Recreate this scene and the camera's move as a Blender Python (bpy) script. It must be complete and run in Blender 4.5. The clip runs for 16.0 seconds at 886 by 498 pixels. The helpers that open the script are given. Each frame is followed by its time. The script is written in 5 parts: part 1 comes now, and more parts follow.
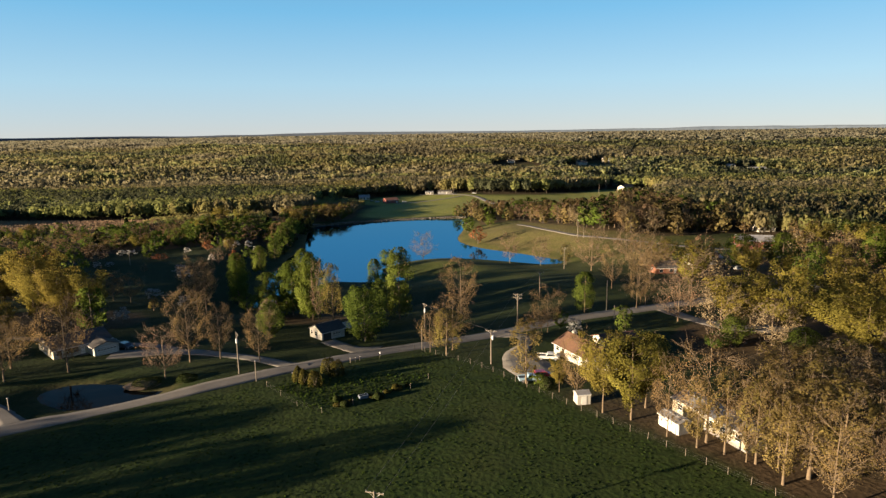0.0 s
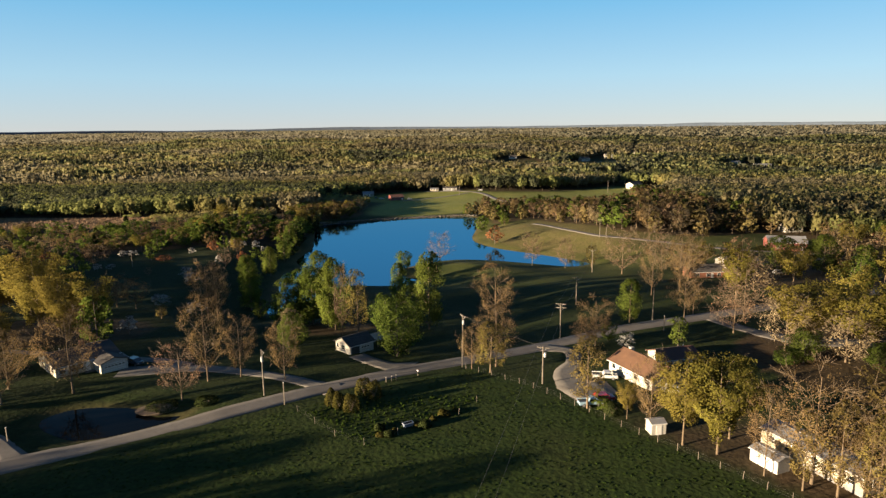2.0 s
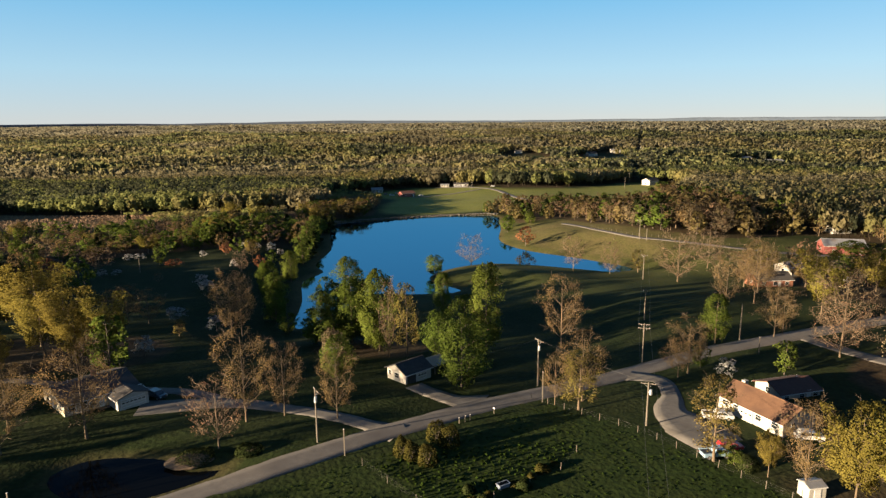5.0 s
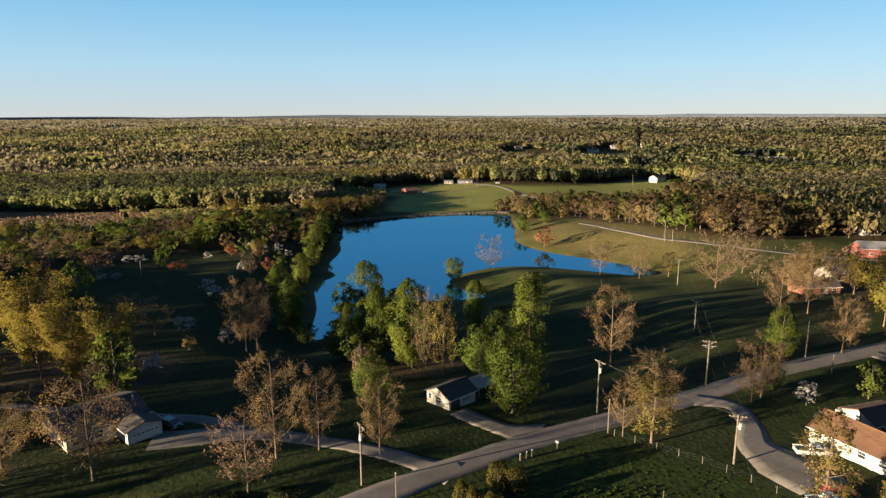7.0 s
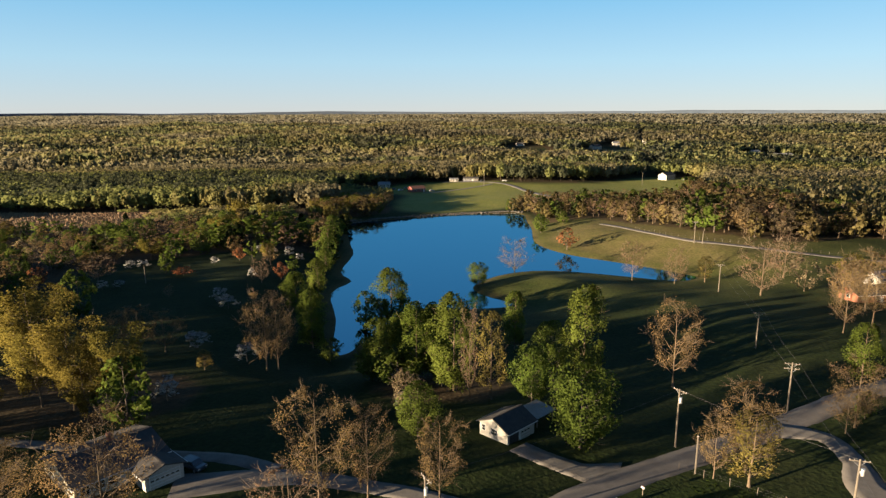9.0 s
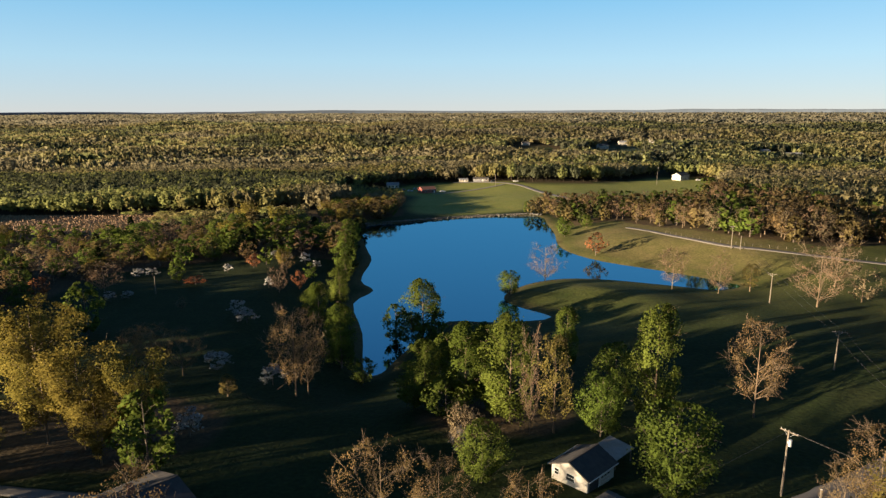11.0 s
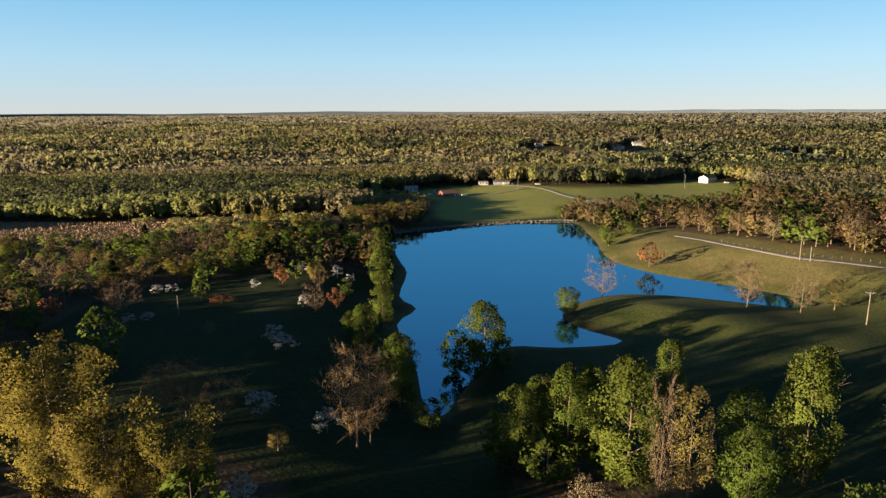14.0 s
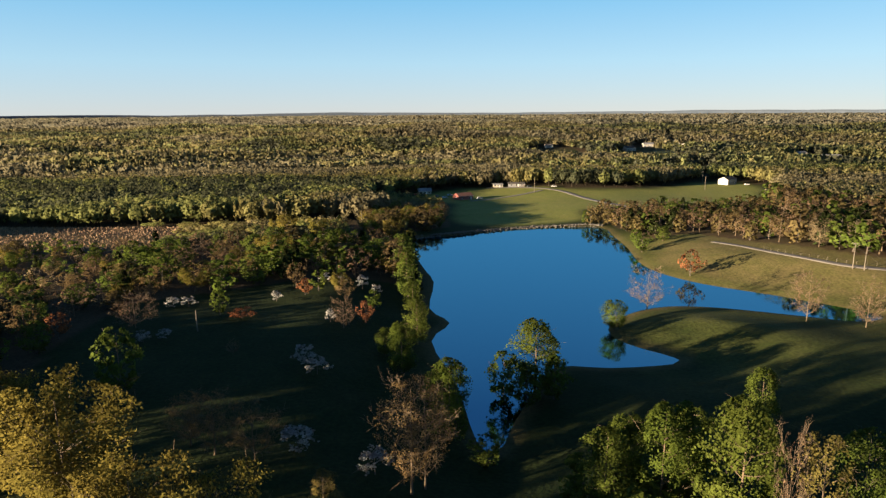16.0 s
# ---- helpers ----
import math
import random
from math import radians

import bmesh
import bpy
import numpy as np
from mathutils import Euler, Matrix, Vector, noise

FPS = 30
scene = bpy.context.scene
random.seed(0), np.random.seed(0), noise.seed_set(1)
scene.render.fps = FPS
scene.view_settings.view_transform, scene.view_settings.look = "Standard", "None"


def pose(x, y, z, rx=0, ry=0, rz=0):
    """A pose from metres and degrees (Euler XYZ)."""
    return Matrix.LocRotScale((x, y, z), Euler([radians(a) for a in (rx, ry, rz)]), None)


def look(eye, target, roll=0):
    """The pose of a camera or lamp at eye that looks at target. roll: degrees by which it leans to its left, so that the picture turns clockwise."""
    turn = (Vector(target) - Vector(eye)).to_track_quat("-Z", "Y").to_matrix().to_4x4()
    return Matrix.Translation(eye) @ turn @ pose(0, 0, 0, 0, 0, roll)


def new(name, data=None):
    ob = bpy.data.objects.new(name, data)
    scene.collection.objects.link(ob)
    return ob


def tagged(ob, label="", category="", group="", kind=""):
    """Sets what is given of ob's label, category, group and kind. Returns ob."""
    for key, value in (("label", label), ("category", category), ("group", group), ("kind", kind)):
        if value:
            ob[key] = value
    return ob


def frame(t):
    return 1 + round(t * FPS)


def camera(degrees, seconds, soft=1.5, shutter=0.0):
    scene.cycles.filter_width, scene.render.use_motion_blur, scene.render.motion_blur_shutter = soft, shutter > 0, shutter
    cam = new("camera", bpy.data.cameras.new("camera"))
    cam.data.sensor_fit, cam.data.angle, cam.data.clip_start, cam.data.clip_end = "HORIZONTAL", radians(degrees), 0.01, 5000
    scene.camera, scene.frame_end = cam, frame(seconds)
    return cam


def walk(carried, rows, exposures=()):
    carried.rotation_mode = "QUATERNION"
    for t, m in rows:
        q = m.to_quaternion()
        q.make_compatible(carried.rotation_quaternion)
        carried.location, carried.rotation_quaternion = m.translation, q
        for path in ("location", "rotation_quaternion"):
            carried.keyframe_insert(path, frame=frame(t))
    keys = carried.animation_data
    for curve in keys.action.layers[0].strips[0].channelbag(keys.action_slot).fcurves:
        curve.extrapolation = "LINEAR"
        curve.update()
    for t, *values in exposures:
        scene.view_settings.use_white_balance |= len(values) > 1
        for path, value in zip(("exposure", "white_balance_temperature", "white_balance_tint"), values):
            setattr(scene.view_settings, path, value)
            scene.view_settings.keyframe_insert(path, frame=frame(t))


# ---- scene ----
cam = camera(69.4, 16.0, 1.4)
PATH = [
    (0, (1.583, -0.699, 54.171), (1.528, 1.266, 53.805), -0.9),
    (0.5, (-1.197, 2.815, 54.176), (-1.245, 4.78, 53.806), -0.9),
    (1, (-3.959, 6.339, 54.177), (-4.007, 8.303, 53.804), -0.8),
    (1.5, (-6.702, 9.871, 54.176), (-6.748, 11.834, 53.8), -0.7),
    (2, (-9.427, 13.41, 54.173), (-9.465, 15.373, 53.793), -0.7),
    (2.5, (-12.133, 16.955, 54.166), (-12.173, 18.918, 53.783), -0.6),
    (3, (-14.822, 20.507, 54.156), (-14.869, 22.469, 53.77), -0.6),
    (3.5, (-17.494, 24.063, 54.144), (-17.535, 26.024, 53.754), -0.5),
    (4, (-20.148, 27.623, 54.128), (-20.181, 29.584, 53.735), -0.5),
    (6.5, (-33.17, 45.454, 54.009), (-33.176, 47.412, 53.6), -0.3),
    (7, (-35.727, 49.02, 53.977), (-35.726, 50.977, 53.564), -0.2),
    (7.5, (-38.268, 52.584, 53.941), (-38.261, 54.541, 53.526), -0.2),
    (8, (-40.794, 56.146, 53.903), (-40.784, 58.101, 53.483), -0.2),
    (8.5, (-43.306, 59.703, 53.862), (-43.29, 61.658, 53.44), -0.2),
    (9, (-45.802, 63.256, 53.818), (-45.784, 65.211, 53.394), -0.2),
    (11.5, (-58.078, 80.922, 53.556), (-58.055, 82.876, 53.129), -0.2),
    (12, (-60.494, 84.43, 53.495), (-60.472, 86.384, 53.069), -0.2),
    (12.5, (-62.896, 87.927, 53.431), (-62.878, 89.881, 53.005), -0.2),
    (13, (-65.287, 91.412, 53.364), (-65.27, 93.366, 52.939), -0.2),
    (13.5, (-67.665, 94.885, 53.294), (-67.65, 96.839, 52.869), -0.2),
    (14, (-70.031, 98.345, 53.222), (-70.016, 100.3, 52.798), -0.3),
    (14.5, (-72.386, 101.791, 53.147), (-72.372, 103.745, 52.72), -0.3),
    (15, (-74.729, 105.222, 53.068), (-74.717, 107.177, 52.644), -0.3),
    (15.5, (-77.062, 108.638, 52.987), (-77.052, 110.592, 52.564), -0.4),
    (16, (-79.383, 112.037, 52.903), (-79.376, 113.992, 52.482), -0.4),
]
walk(cam, [(t, look(eye, target, roll)) for t, eye, target, roll in PATH], [(0.0, 2.42, 6500, 10), (8.0, 2.47, 6500, 10), (16.0, 2.51, 6500, 10)])

# ---- world, sun and exposure ----
SUN_AZ, SUN_EL = radians(25.0), radians(7.8)      # the way the shadows fall from +x towards +y, and the sun's height
world = bpy.data.worlds.new("world")
scene.world = world
world.use_nodes = True
wn = world.node_tree
sky = wn.nodes.new("ShaderNodeTexSky")
sky.sky_type = "NISHITA"
sky.sun_disc = False
sky.sun_elevation = SUN_EL
sky.sun_rotation = math.atan2(-math.cos(SUN_AZ), -math.sin(SUN_AZ))
sky.altitude = 200
sky.air_density, sky.dust_density, sky.ozone_density = 0.7, 0.0, 1.6
wn.nodes["Background"].inputs["Strength"].default_value = 0.0505
even = wn.nodes.new("ShaderNodeMix")               # a clear evening: less glare along the skyline
even.data_type = "RGBA"
even.inputs[0].default_value = 0.88
rise = wn.nodes.new("ShaderNodeTexCoord")
split = wn.nodes.new("ShaderNodeSeparateXYZ")
wn.links.new(rise.outputs["Generated"], split.inputs[0])
clear = wn.nodes.new("ShaderNodeValToRGB")         # the clear air deepens to a dark blue overhead
clear.color_ramp.elements[0].color, clear.color_ramp.elements[1].color = (0.64, 0.70, 0.77, 1), (0.022, 0.062, 0.155, 1)
for step, tint in ((0.07, (0.48, 0.76, 0.95, 1)), (0.17, (0.22, 0.615, 0.96, 1)), (0.45, (0.050, 0.17, 0.40, 1))):
    clear.color_ramp.elements.new(step).color = tint
bright = wn.nodes.new("ShaderNodeVectorMath")
bright.operation = "SCALE"
bright.inputs["Scale"].default_value = 3.1
wn.links.new(split.outputs["Z"], clear.inputs["Fac"])
wn.links.new(clear.outputs["Color"], bright.inputs[0])
wn.links.new(bright.outputs[0], even.inputs[7])
wn.links.new(sky.outputs["Color"], even.inputs[6])
wn.links.new(even.outputs[2], wn.nodes["Background"].inputs["Color"])
sun = new("sun", bpy.data.lights.new("sun", "SUN"))
sun.data.energy, sun.data.angle, sun.data.color = 5.0, radians(0.6), (1.0, 0.77, 0.50)
sun_way = Vector((math.cos(SUN_AZ) * math.cos(SUN_EL), math.sin(SUN_AZ) * math.cos(SUN_EL), -math.sin(SUN_EL)))
sun.rotation_euler = sun_way.to_track_quat("-Z", "Y").to_euler()


# ---- materials ----
def material(name, rough=0.8, metal=0.0):
    m = bpy.data.materials.new(name)
    m.use_nodes = True
    p = m.node_tree.nodes["Principled BSDF"]
    p.inputs["Roughness"].default_value = rough
    p.inputs["Metallic"].default_value = metal
    return m, m.node_tree.nodes, m.node_tree.links, p


def noise_at(nodes, links, coord, size, detail=4.0):
    n = nodes.new("ShaderNodeTexNoise")
    n.inputs["Scale"].default_value = 1.0 / size
    n.inputs["Detail"].default_value = detail
    links.new(coord, n.inputs["Vector"])
    return n.outputs["Fac"]


def ramp(nodes, links, fac, a, b, low=0.35, high=0.65):
    r = nodes.new("ShaderNodeValToRGB")
    r.color_ramp.elements[0].color, r.color_ramp.elements[1].color = (*a, 1), (*b, 1)
    r.color_ramp.elements[0].position, r.color_ramp.elements[1].position = low, high
    links.new(fac, r.inputs["Fac"])
    return r.outputs["Color"]


def mix(nodes, links, fac, a, b, kind="MIX"):
    n = nodes.new("ShaderNodeMix")
    n.data_type, n.blend_type = "RGBA", kind
    for value, at in ((fac, 0), (a, 6), (b, 7)):
        if isinstance(value, (int, float)):
            n.inputs[at].default_value = value
        elif isinstance(value, tuple):
            n.inputs[at].default_value = (*value, 1)
        else:
            links.new(value, n.inputs[at])
    return n.outputs[2]


def bump(nodes, links, p, height, strength, distance):
    b = nodes.new("ShaderNodeBump")
    b.inputs["Strength"].default_value = strength
    b.inputs["Distance"].default_value = distance
    links.new(height, b.inputs["Height"])
    links.new(b.outputs["Normal"], p.inputs["Normal"])


def surface(name, a, b, size=0.6, rough=0.8, metal=0.0, relief=0.0, wear=None):
    """Two tones at two scales, with fine relief."""
    m, nodes, links, p = material(name, rough, metal)
    at = nodes.new("ShaderNodeTexCoord").outputs["Object"]
    col = ramp(nodes, links, noise_at(nodes, links, at, size), a, b)
    fine = noise_at(nodes, links, at, size * 0.13)
    col = mix(nodes, links, 0.35, col, ramp(nodes, links, fine, tuple(0.7 * v for v in a), tuple(min(1, 1.15 * v) for v in b)))
    if wear:
        big = noise_at(nodes, links, at, size * 4)
        col = mix(nodes, links, ramp(nodes, links, big, (0, 0, 0), (1, 1, 1), 0.5, 0.7), col, wear)
    links.new(col, p.inputs["Base Color"])
    if relief:
        bump(nodes, links, p, fine, 0.6, relief)
    return m


def leafy(name, a, b, glow=0.35, spread=0.4):
    """Leaves: two tones by tree, light and dark by leaf, some light through them."""
    m = bpy.data.materials.new(name)
    m.use_nodes = True
    nodes, links = m.node_tree.nodes, m.node_tree.links
    nodes.remove(nodes["Principled BSDF"])
    info, geo = nodes.new("ShaderNodeObjectInfo"), nodes.new("ShaderNodeNewGeometry")
    col = mix(nodes, links, info.outputs["Random"], a, b)
    shade = ramp(nodes, links, geo.outputs["Random Per Island"], (1 - spread,) * 3, (1 + spread * 0.6,) * 3, 0.0, 1.0)
    col = mix(nodes, links, 1.0, col, shade, "MULTIPLY")
    d, tr, mx = nodes.new("ShaderNodeBsdfDiffuse"), nodes.new("ShaderNodeBsdfTranslucent"), nodes.new("ShaderNodeMixShader")
    mx.inputs[0].default_value = glow
    links.new(col, d.inputs["Color"]), links.new(col, tr.inputs["Color"])
    links.new(d.outputs[0], mx.inputs[1]), links.new(tr.outputs[0], mx.inputs[2])
    links.new(mx.outputs[0], nodes["Material Output"].inputs["Surface"])
    return m


def woods_leaf(name, glow=0.3):
    """Leaves of far woods: the tone is each tree's own, greyed for haze far off."""
    m = leafy(name, (1, 1, 1), (1, 1, 1), glow, 0.12)
    nodes, links = m.node_tree.nodes, m.node_tree.links
    tone = nodes.new("ShaderNodeVertexColor")
    tone.layer_name = "tone"
    mul = [n for n in nodes if n.bl_idname == "ShaderNodeMix" and n.blend_type == "MULTIPLY"][0]
    links.new(tone.outputs["Color"], mul.inputs[6])
    return m


def ground_material():
    m, nodes, links, p = material("land", 0.95)
    at = nodes.new("ShaderNodeTexCoord").outputs["Object"]
    cover = nodes.new("ShaderNodeVertexColor")
    cover.layer_name = "cover"
    sep = nodes.new("ShaderNodeSeparateColor")
    links.new(cover.outputs["Color"], sep.inputs[0])
    big, mid, fine = (noise_at(nodes, links, at, s, 5.0) for s in (38.0, 5.5, 0.8))
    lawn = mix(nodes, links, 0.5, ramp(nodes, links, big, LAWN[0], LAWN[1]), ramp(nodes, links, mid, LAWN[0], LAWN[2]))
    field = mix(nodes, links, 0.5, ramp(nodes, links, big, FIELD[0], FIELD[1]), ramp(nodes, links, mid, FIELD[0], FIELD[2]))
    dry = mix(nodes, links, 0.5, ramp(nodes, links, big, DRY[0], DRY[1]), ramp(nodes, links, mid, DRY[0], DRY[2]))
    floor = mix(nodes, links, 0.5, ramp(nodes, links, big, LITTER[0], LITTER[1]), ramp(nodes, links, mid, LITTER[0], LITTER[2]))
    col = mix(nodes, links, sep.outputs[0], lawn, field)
    sunlit = mix(nodes, links, 0.5, ramp(nodes, links, big, SUNLIT_GRASS[0], SUNLIT_GRASS[1]), ramp(nodes, links, mid, SUNLIT_GRASS[0], SUNLIT_GRASS[2]))
    col = mix(nodes, links, cover.outputs["Alpha"], col, sunlit)
    col = mix(nodes, links, sep.outputs[1], col, dry)
    col = mix(nodes, links, sep.outputs[2], col, floor)
    col = mix(nodes, links, 1.0, col, ramp(nodes, links, fine, (0.6, 0.6, 0.6), (1.2, 1.2, 1.2), 0.3, 0.7), "MULTIPLY")
    links.new(col, p.inputs["Base Color"])
    p.inputs["Specular IOR Level"].default_value = 0.1
    bump(nodes, links, p, fine, 0.8, 0.18)
    return m


# lawn kept near-black, the tone of grass lying in shade
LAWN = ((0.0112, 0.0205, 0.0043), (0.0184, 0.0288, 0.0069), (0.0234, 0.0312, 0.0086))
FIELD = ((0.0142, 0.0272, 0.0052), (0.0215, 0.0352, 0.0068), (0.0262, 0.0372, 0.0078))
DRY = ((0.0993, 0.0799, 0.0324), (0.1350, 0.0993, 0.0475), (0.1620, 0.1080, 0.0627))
# grass again but lighter: sunlight painted into the meadow and hill
SUNLIT_GRASS = ((0.140, 0.160, 0.034), (0.180, 0.190, 0.046), (0.198, 0.186, 0.056))
LITTER = ((0.052, 0.037, 0.021), (0.080, 0.050, 0.028), (0.038, 0.031, 0.018))



def lake_material():
    """Deep water under a clear sky: dark below, a blue gloss that grows towards grazing views."""
    m, nodes, links, p = material("lake_water")
    nodes.remove(p)
    at = nodes.new("ShaderNodeTexCoord").outputs["Object"]
    d, g, mx, fr, b = (nodes.new("ShaderNode" + k) for k in ("BsdfDiffuse", "BsdfGlossy", "MixShader", "Fresnel", "Bump"))
    d.inputs["Color"].default_value = (0.0004, 0.004, 0.012, 1)
    g.inputs["Color"].default_value = (0.155, 0.335, 0.445, 1)
    g.inputs["Roughness"].default_value = 0.06
    fr.inputs["IOR"].default_value = 1.36
    b.inputs["Strength"].default_value, b.inputs["Distance"].default_value = 0.02, 0.1
    links.new(noise_at(nodes, links, at, 2.4, 3.0), b.inputs["Height"])
    links.new(b.outputs["Normal"], g.inputs["Normal"])
    links.new(fr.outputs[0], mx.inputs[0]), links.new(d.outputs[0], mx.inputs[1]), links.new(g.outputs[0], mx.inputs[2])
    links.new(mx.outputs[0], nodes["Material Output"].inputs["Surface"])
    return m


def water_material(name, deep, rough, ripple, size, gloss, tint):
    m, nodes, links, p = material(name, rough)
    at = nodes.new("ShaderNodeTexCoord").outputs["Object"]
    p.inputs["Base Color"].default_value = (*deep, 1)
    p.inputs["IOR"].default_value = 1.333
    p.inputs["Specular IOR Level"].default_value = gloss
    p.inputs["Specular Tint"].default_value = (*tint, 1)
    bump(nodes, links, p, noise_at(nodes, links, at, size, 3.0), ripple, 0.1)
    return m


M_LAND = ground_material()
M_LAKE = lake_material()
M_POND = water_material("pond_water", (0.0025, 0.003, 0.0035), 0.05, 0.02, 0.9, 0.05, (0.6, 0.8, 1.0))
M_ASPHALT = surface("worn_asphalt", (0.0754, 0.0688, 0.0636), (0.1082, 0.0983, 0.0897), 1.2, 0.9, 0, 0.01, (0.0623, 0.0556, 0.0524))
M_GRAVEL = surface("pale_gravel", (0.0850, 0.0776, 0.0701), (0.1252, 0.1150, 0.1027), 0.9, 0.95, 0, 0.02, (0.0650, 0.0576, 0.0501))
M_BARK = surface("grey_brown_bark", (0.0560, 0.0434, 0.0336), (0.0980, 0.0770, 0.0595), 0.5, 0.95, 0, 0.03)
M_PALE_BARK = surface("pale_bark", (0.075, 0.053, 0.032), (0.118, 0.084, 0.051), 0.5, 0.95, 0, 0.03)
M_SIDING = surface("white_siding", (0.285, 0.268, 0.238), (0.335, 0.317, 0.282), 1.5, 0.6, 0, 0.004, (0.27, 0.25, 0.215))
M_CREAM = surface("cream_siding", (0.290, 0.258, 0.190), (0.345, 0.312, 0.236), 1.5, 0.6, 0, 0.004, (0.235, 0.205, 0.152))
M_BRICK = surface("orange_brick", (0.1540, 0.0560, 0.0315), (0.2100, 0.0840, 0.0455), 0.5, 0.85, 0, 0.01)
M_SHINGLE = surface("dark_shingle", (0.022, 0.020, 0.020), (0.042, 0.038, 0.036), 0.8, 0.9, 0, 0.015)
M_BROWN_ROOF = surface("brown_shingle", (0.0833, 0.0407, 0.0211), (0.1127, 0.0563, 0.0294), 0.8, 0.9, 0, 0.015, (0.0686, 0.0343, 0.0196))
M_RED_ROOF = surface("red_brown_shingle", (0.0770, 0.0294, 0.0210), (0.1050, 0.0420, 0.0280), 0.8, 0.9, 0, 0.015)
M_METAL_ROOF = surface("grey_metal_roof", (0.1800, 0.1800, 0.1860), (0.2520, 0.2520, 0.2580), 1.0, 0.45, 0.4, 0.003, (0.1800, 0.1440, 0.1140))
M_RED_PAINT = surface("red_paint", (0.150, 0.040, 0.034), (0.200, 0.062, 0.052), 0.8, 0.6, 0, 0.004)
M_TRIM = surface("white_trim", (0.43, 0.42, 0.40), (0.49, 0.48, 0.46), 0.6, 0.5)
M_DARK = surface("shade_and_liner_dark", (0.015, 0.015, 0.016), (0.03, 0.03, 0.032), 0.5, 0.6)
M_POLE = surface("weathered_pole", (0.0833, 0.0686, 0.0539), (0.1323, 0.1127, 0.0882), 0.5, 0.9, 0, 0.01)
M_STEEL = surface("galvanised_steel", (0.45, 0.46, 0.47), (0.58, 0.59, 0.60), 0.4, 0.45, 0.7)
M_CABLE = surface("black_cable", (0.03, 0.03, 0.03), (0.05, 0.05, 0.05), 0.3, 0.6)
M_STONE = surface("grey_riprap", (0.0630, 0.0560, 0.0490), (0.1050, 0.0945, 0.0805), 0.8, 0.95, 0, 0.03)
M_SOIL = surface("bare_clay", (0.0910, 0.0595, 0.0350), (0.1540, 0.1050, 0.0630), 0.7, 0.95, 0, 0.03)
M_TYRE = surface("tyre_rubber", (0.018, 0.018, 0.018), (0.03, 0.03, 0.03), 0.2, 0.85)
M_RIM = surface("wheel_rim", (0.4, 0.4, 0.42), (0.55, 0.55, 0.57), 0.2, 0.35, 0.8)
M_STALK = surface("corn_stubble", (0.150, 0.092, 0.052), (0.210, 0.134, 0.078), 0.6, 0.95)
M_TROUGH = surface("blue_grey_metal", (0.10, 0.13, 0.18), (0.15, 0.18, 0.24), 0.5, 0.5, 0.3)
# the hills' base colour holds the blue of distance haze
M_HILLS = surface("haze_blue_hills", (0.040, 0.056, 0.082), (0.054, 0.070, 0.096), 260.0, 1.0)
M_GLASS, _n, _l, _p = material("window_glass", 0.05)
_p.inputs["Base Color"].default_value = (0.02, 0.025, 0.03, 1)
_p.inputs["Coat Weight"].default_value = 1.0


def paint(name, col):
    m = surface(name, tuple(0.92 * v for v in col), col, 1.0, 0.3)
    m.node_tree.nodes["Principled BSDF"].inputs["Coat Weight"].default_value = 0.6
    return m


M_WHITE_CAR, M_RED_CAR = paint("white_car_paint", (0.42, 0.42, 0.41)), paint("red_car_paint", (0.35, 0.02, 0.02))
M_BLUE_CAR, M_DARK_CAR = paint("light_blue_car_paint", (0.19, 0.28, 0.36)), paint("dark_car_paint", (0.03, 0.035, 0.045))

LEAF = {
    "poplar": leafy("fresh_green_leaves", (0.088, 0.120, 0.023), (0.102, 0.126, 0.026), 0.5, 0.35),
    "maple": leafy("deep_green_leaves", (0.080, 0.116, 0.023), (0.096, 0.124, 0.026), 0.5, 0.35),
    "golden": leafy("golden_spring_leaves", (0.158, 0.143, 0.032), (0.172, 0.136, 0.035), 0.5, 0.4),
    "tan": leafy("tan_buds", (0.166, 0.120, 0.054), (0.182, 0.124, 0.060), 0.45, 0.3),
    "pale": leafy("pale_blossom_buds", (0.185, 0.145, 0.084), (0.200, 0.160, 0.100)),
    "pink": leafy("pink_grey_buds", (0.150, 0.100, 0.062), (0.165, 0.106, 0.068)),
    "dogwood": leafy("white_blossom", (0.27, 0.27, 0.255), (0.32, 0.31, 0.295), 0.25, 0.35),
    "rust": leafy("rust_red_buds", (0.190, 0.074, 0.036), (0.215, 0.095, 0.044)),
    "juniper": leafy("russet_juniper_needles", (0.118, 0.098, 0.040), (0.146, 0.108, 0.050), 0.4, 0.35),
    "olive": leafy("opening_olive_leaves", (0.156, 0.132, 0.040), (0.166, 0.126, 0.047), 0.45, 0.35),
    "cedar": leafy("dark_cedar_needles", (0.024, 0.036, 0.012), (0.034, 0.042, 0.015), 0.2),
    "shrub": leafy("clipped_shrub_leaves", (0.050, 0.046, 0.013), (0.058, 0.052, 0.015), 0.25),
}
M_WOODS = woods_leaf("woods_leaves", 0.5)
M_TUFT = leafy("grass_tussocks", (0.0180, 0.0312, 0.0058), (0.0242, 0.0352, 0.0076), 0.3, 0.35)


# ---- the lie of the land ----
LAKE_Z = -6.8
LAKE = [(-94, 410), (-74, 420), (-57, 429), (-36, 437), (-17, 441), (4, 440), (4, 412), (3, 387), (0, 362), (2, 345), (12, 328), (31, 312), (47, 296), (50, 290), (40, 286), (26, 292), (7, 300), (-9, 302), (-23, 295), (-33, 281), (-31, 270), (-22, 260), (-24, 256), (-39, 254), (-52, 255), (-58, 244), (-65, 228), (-69, 217), (-73, 220), (-76, 245), (-82, 273), (-77, 288), (-83, 302), (-82, 333), (-87, 359)]


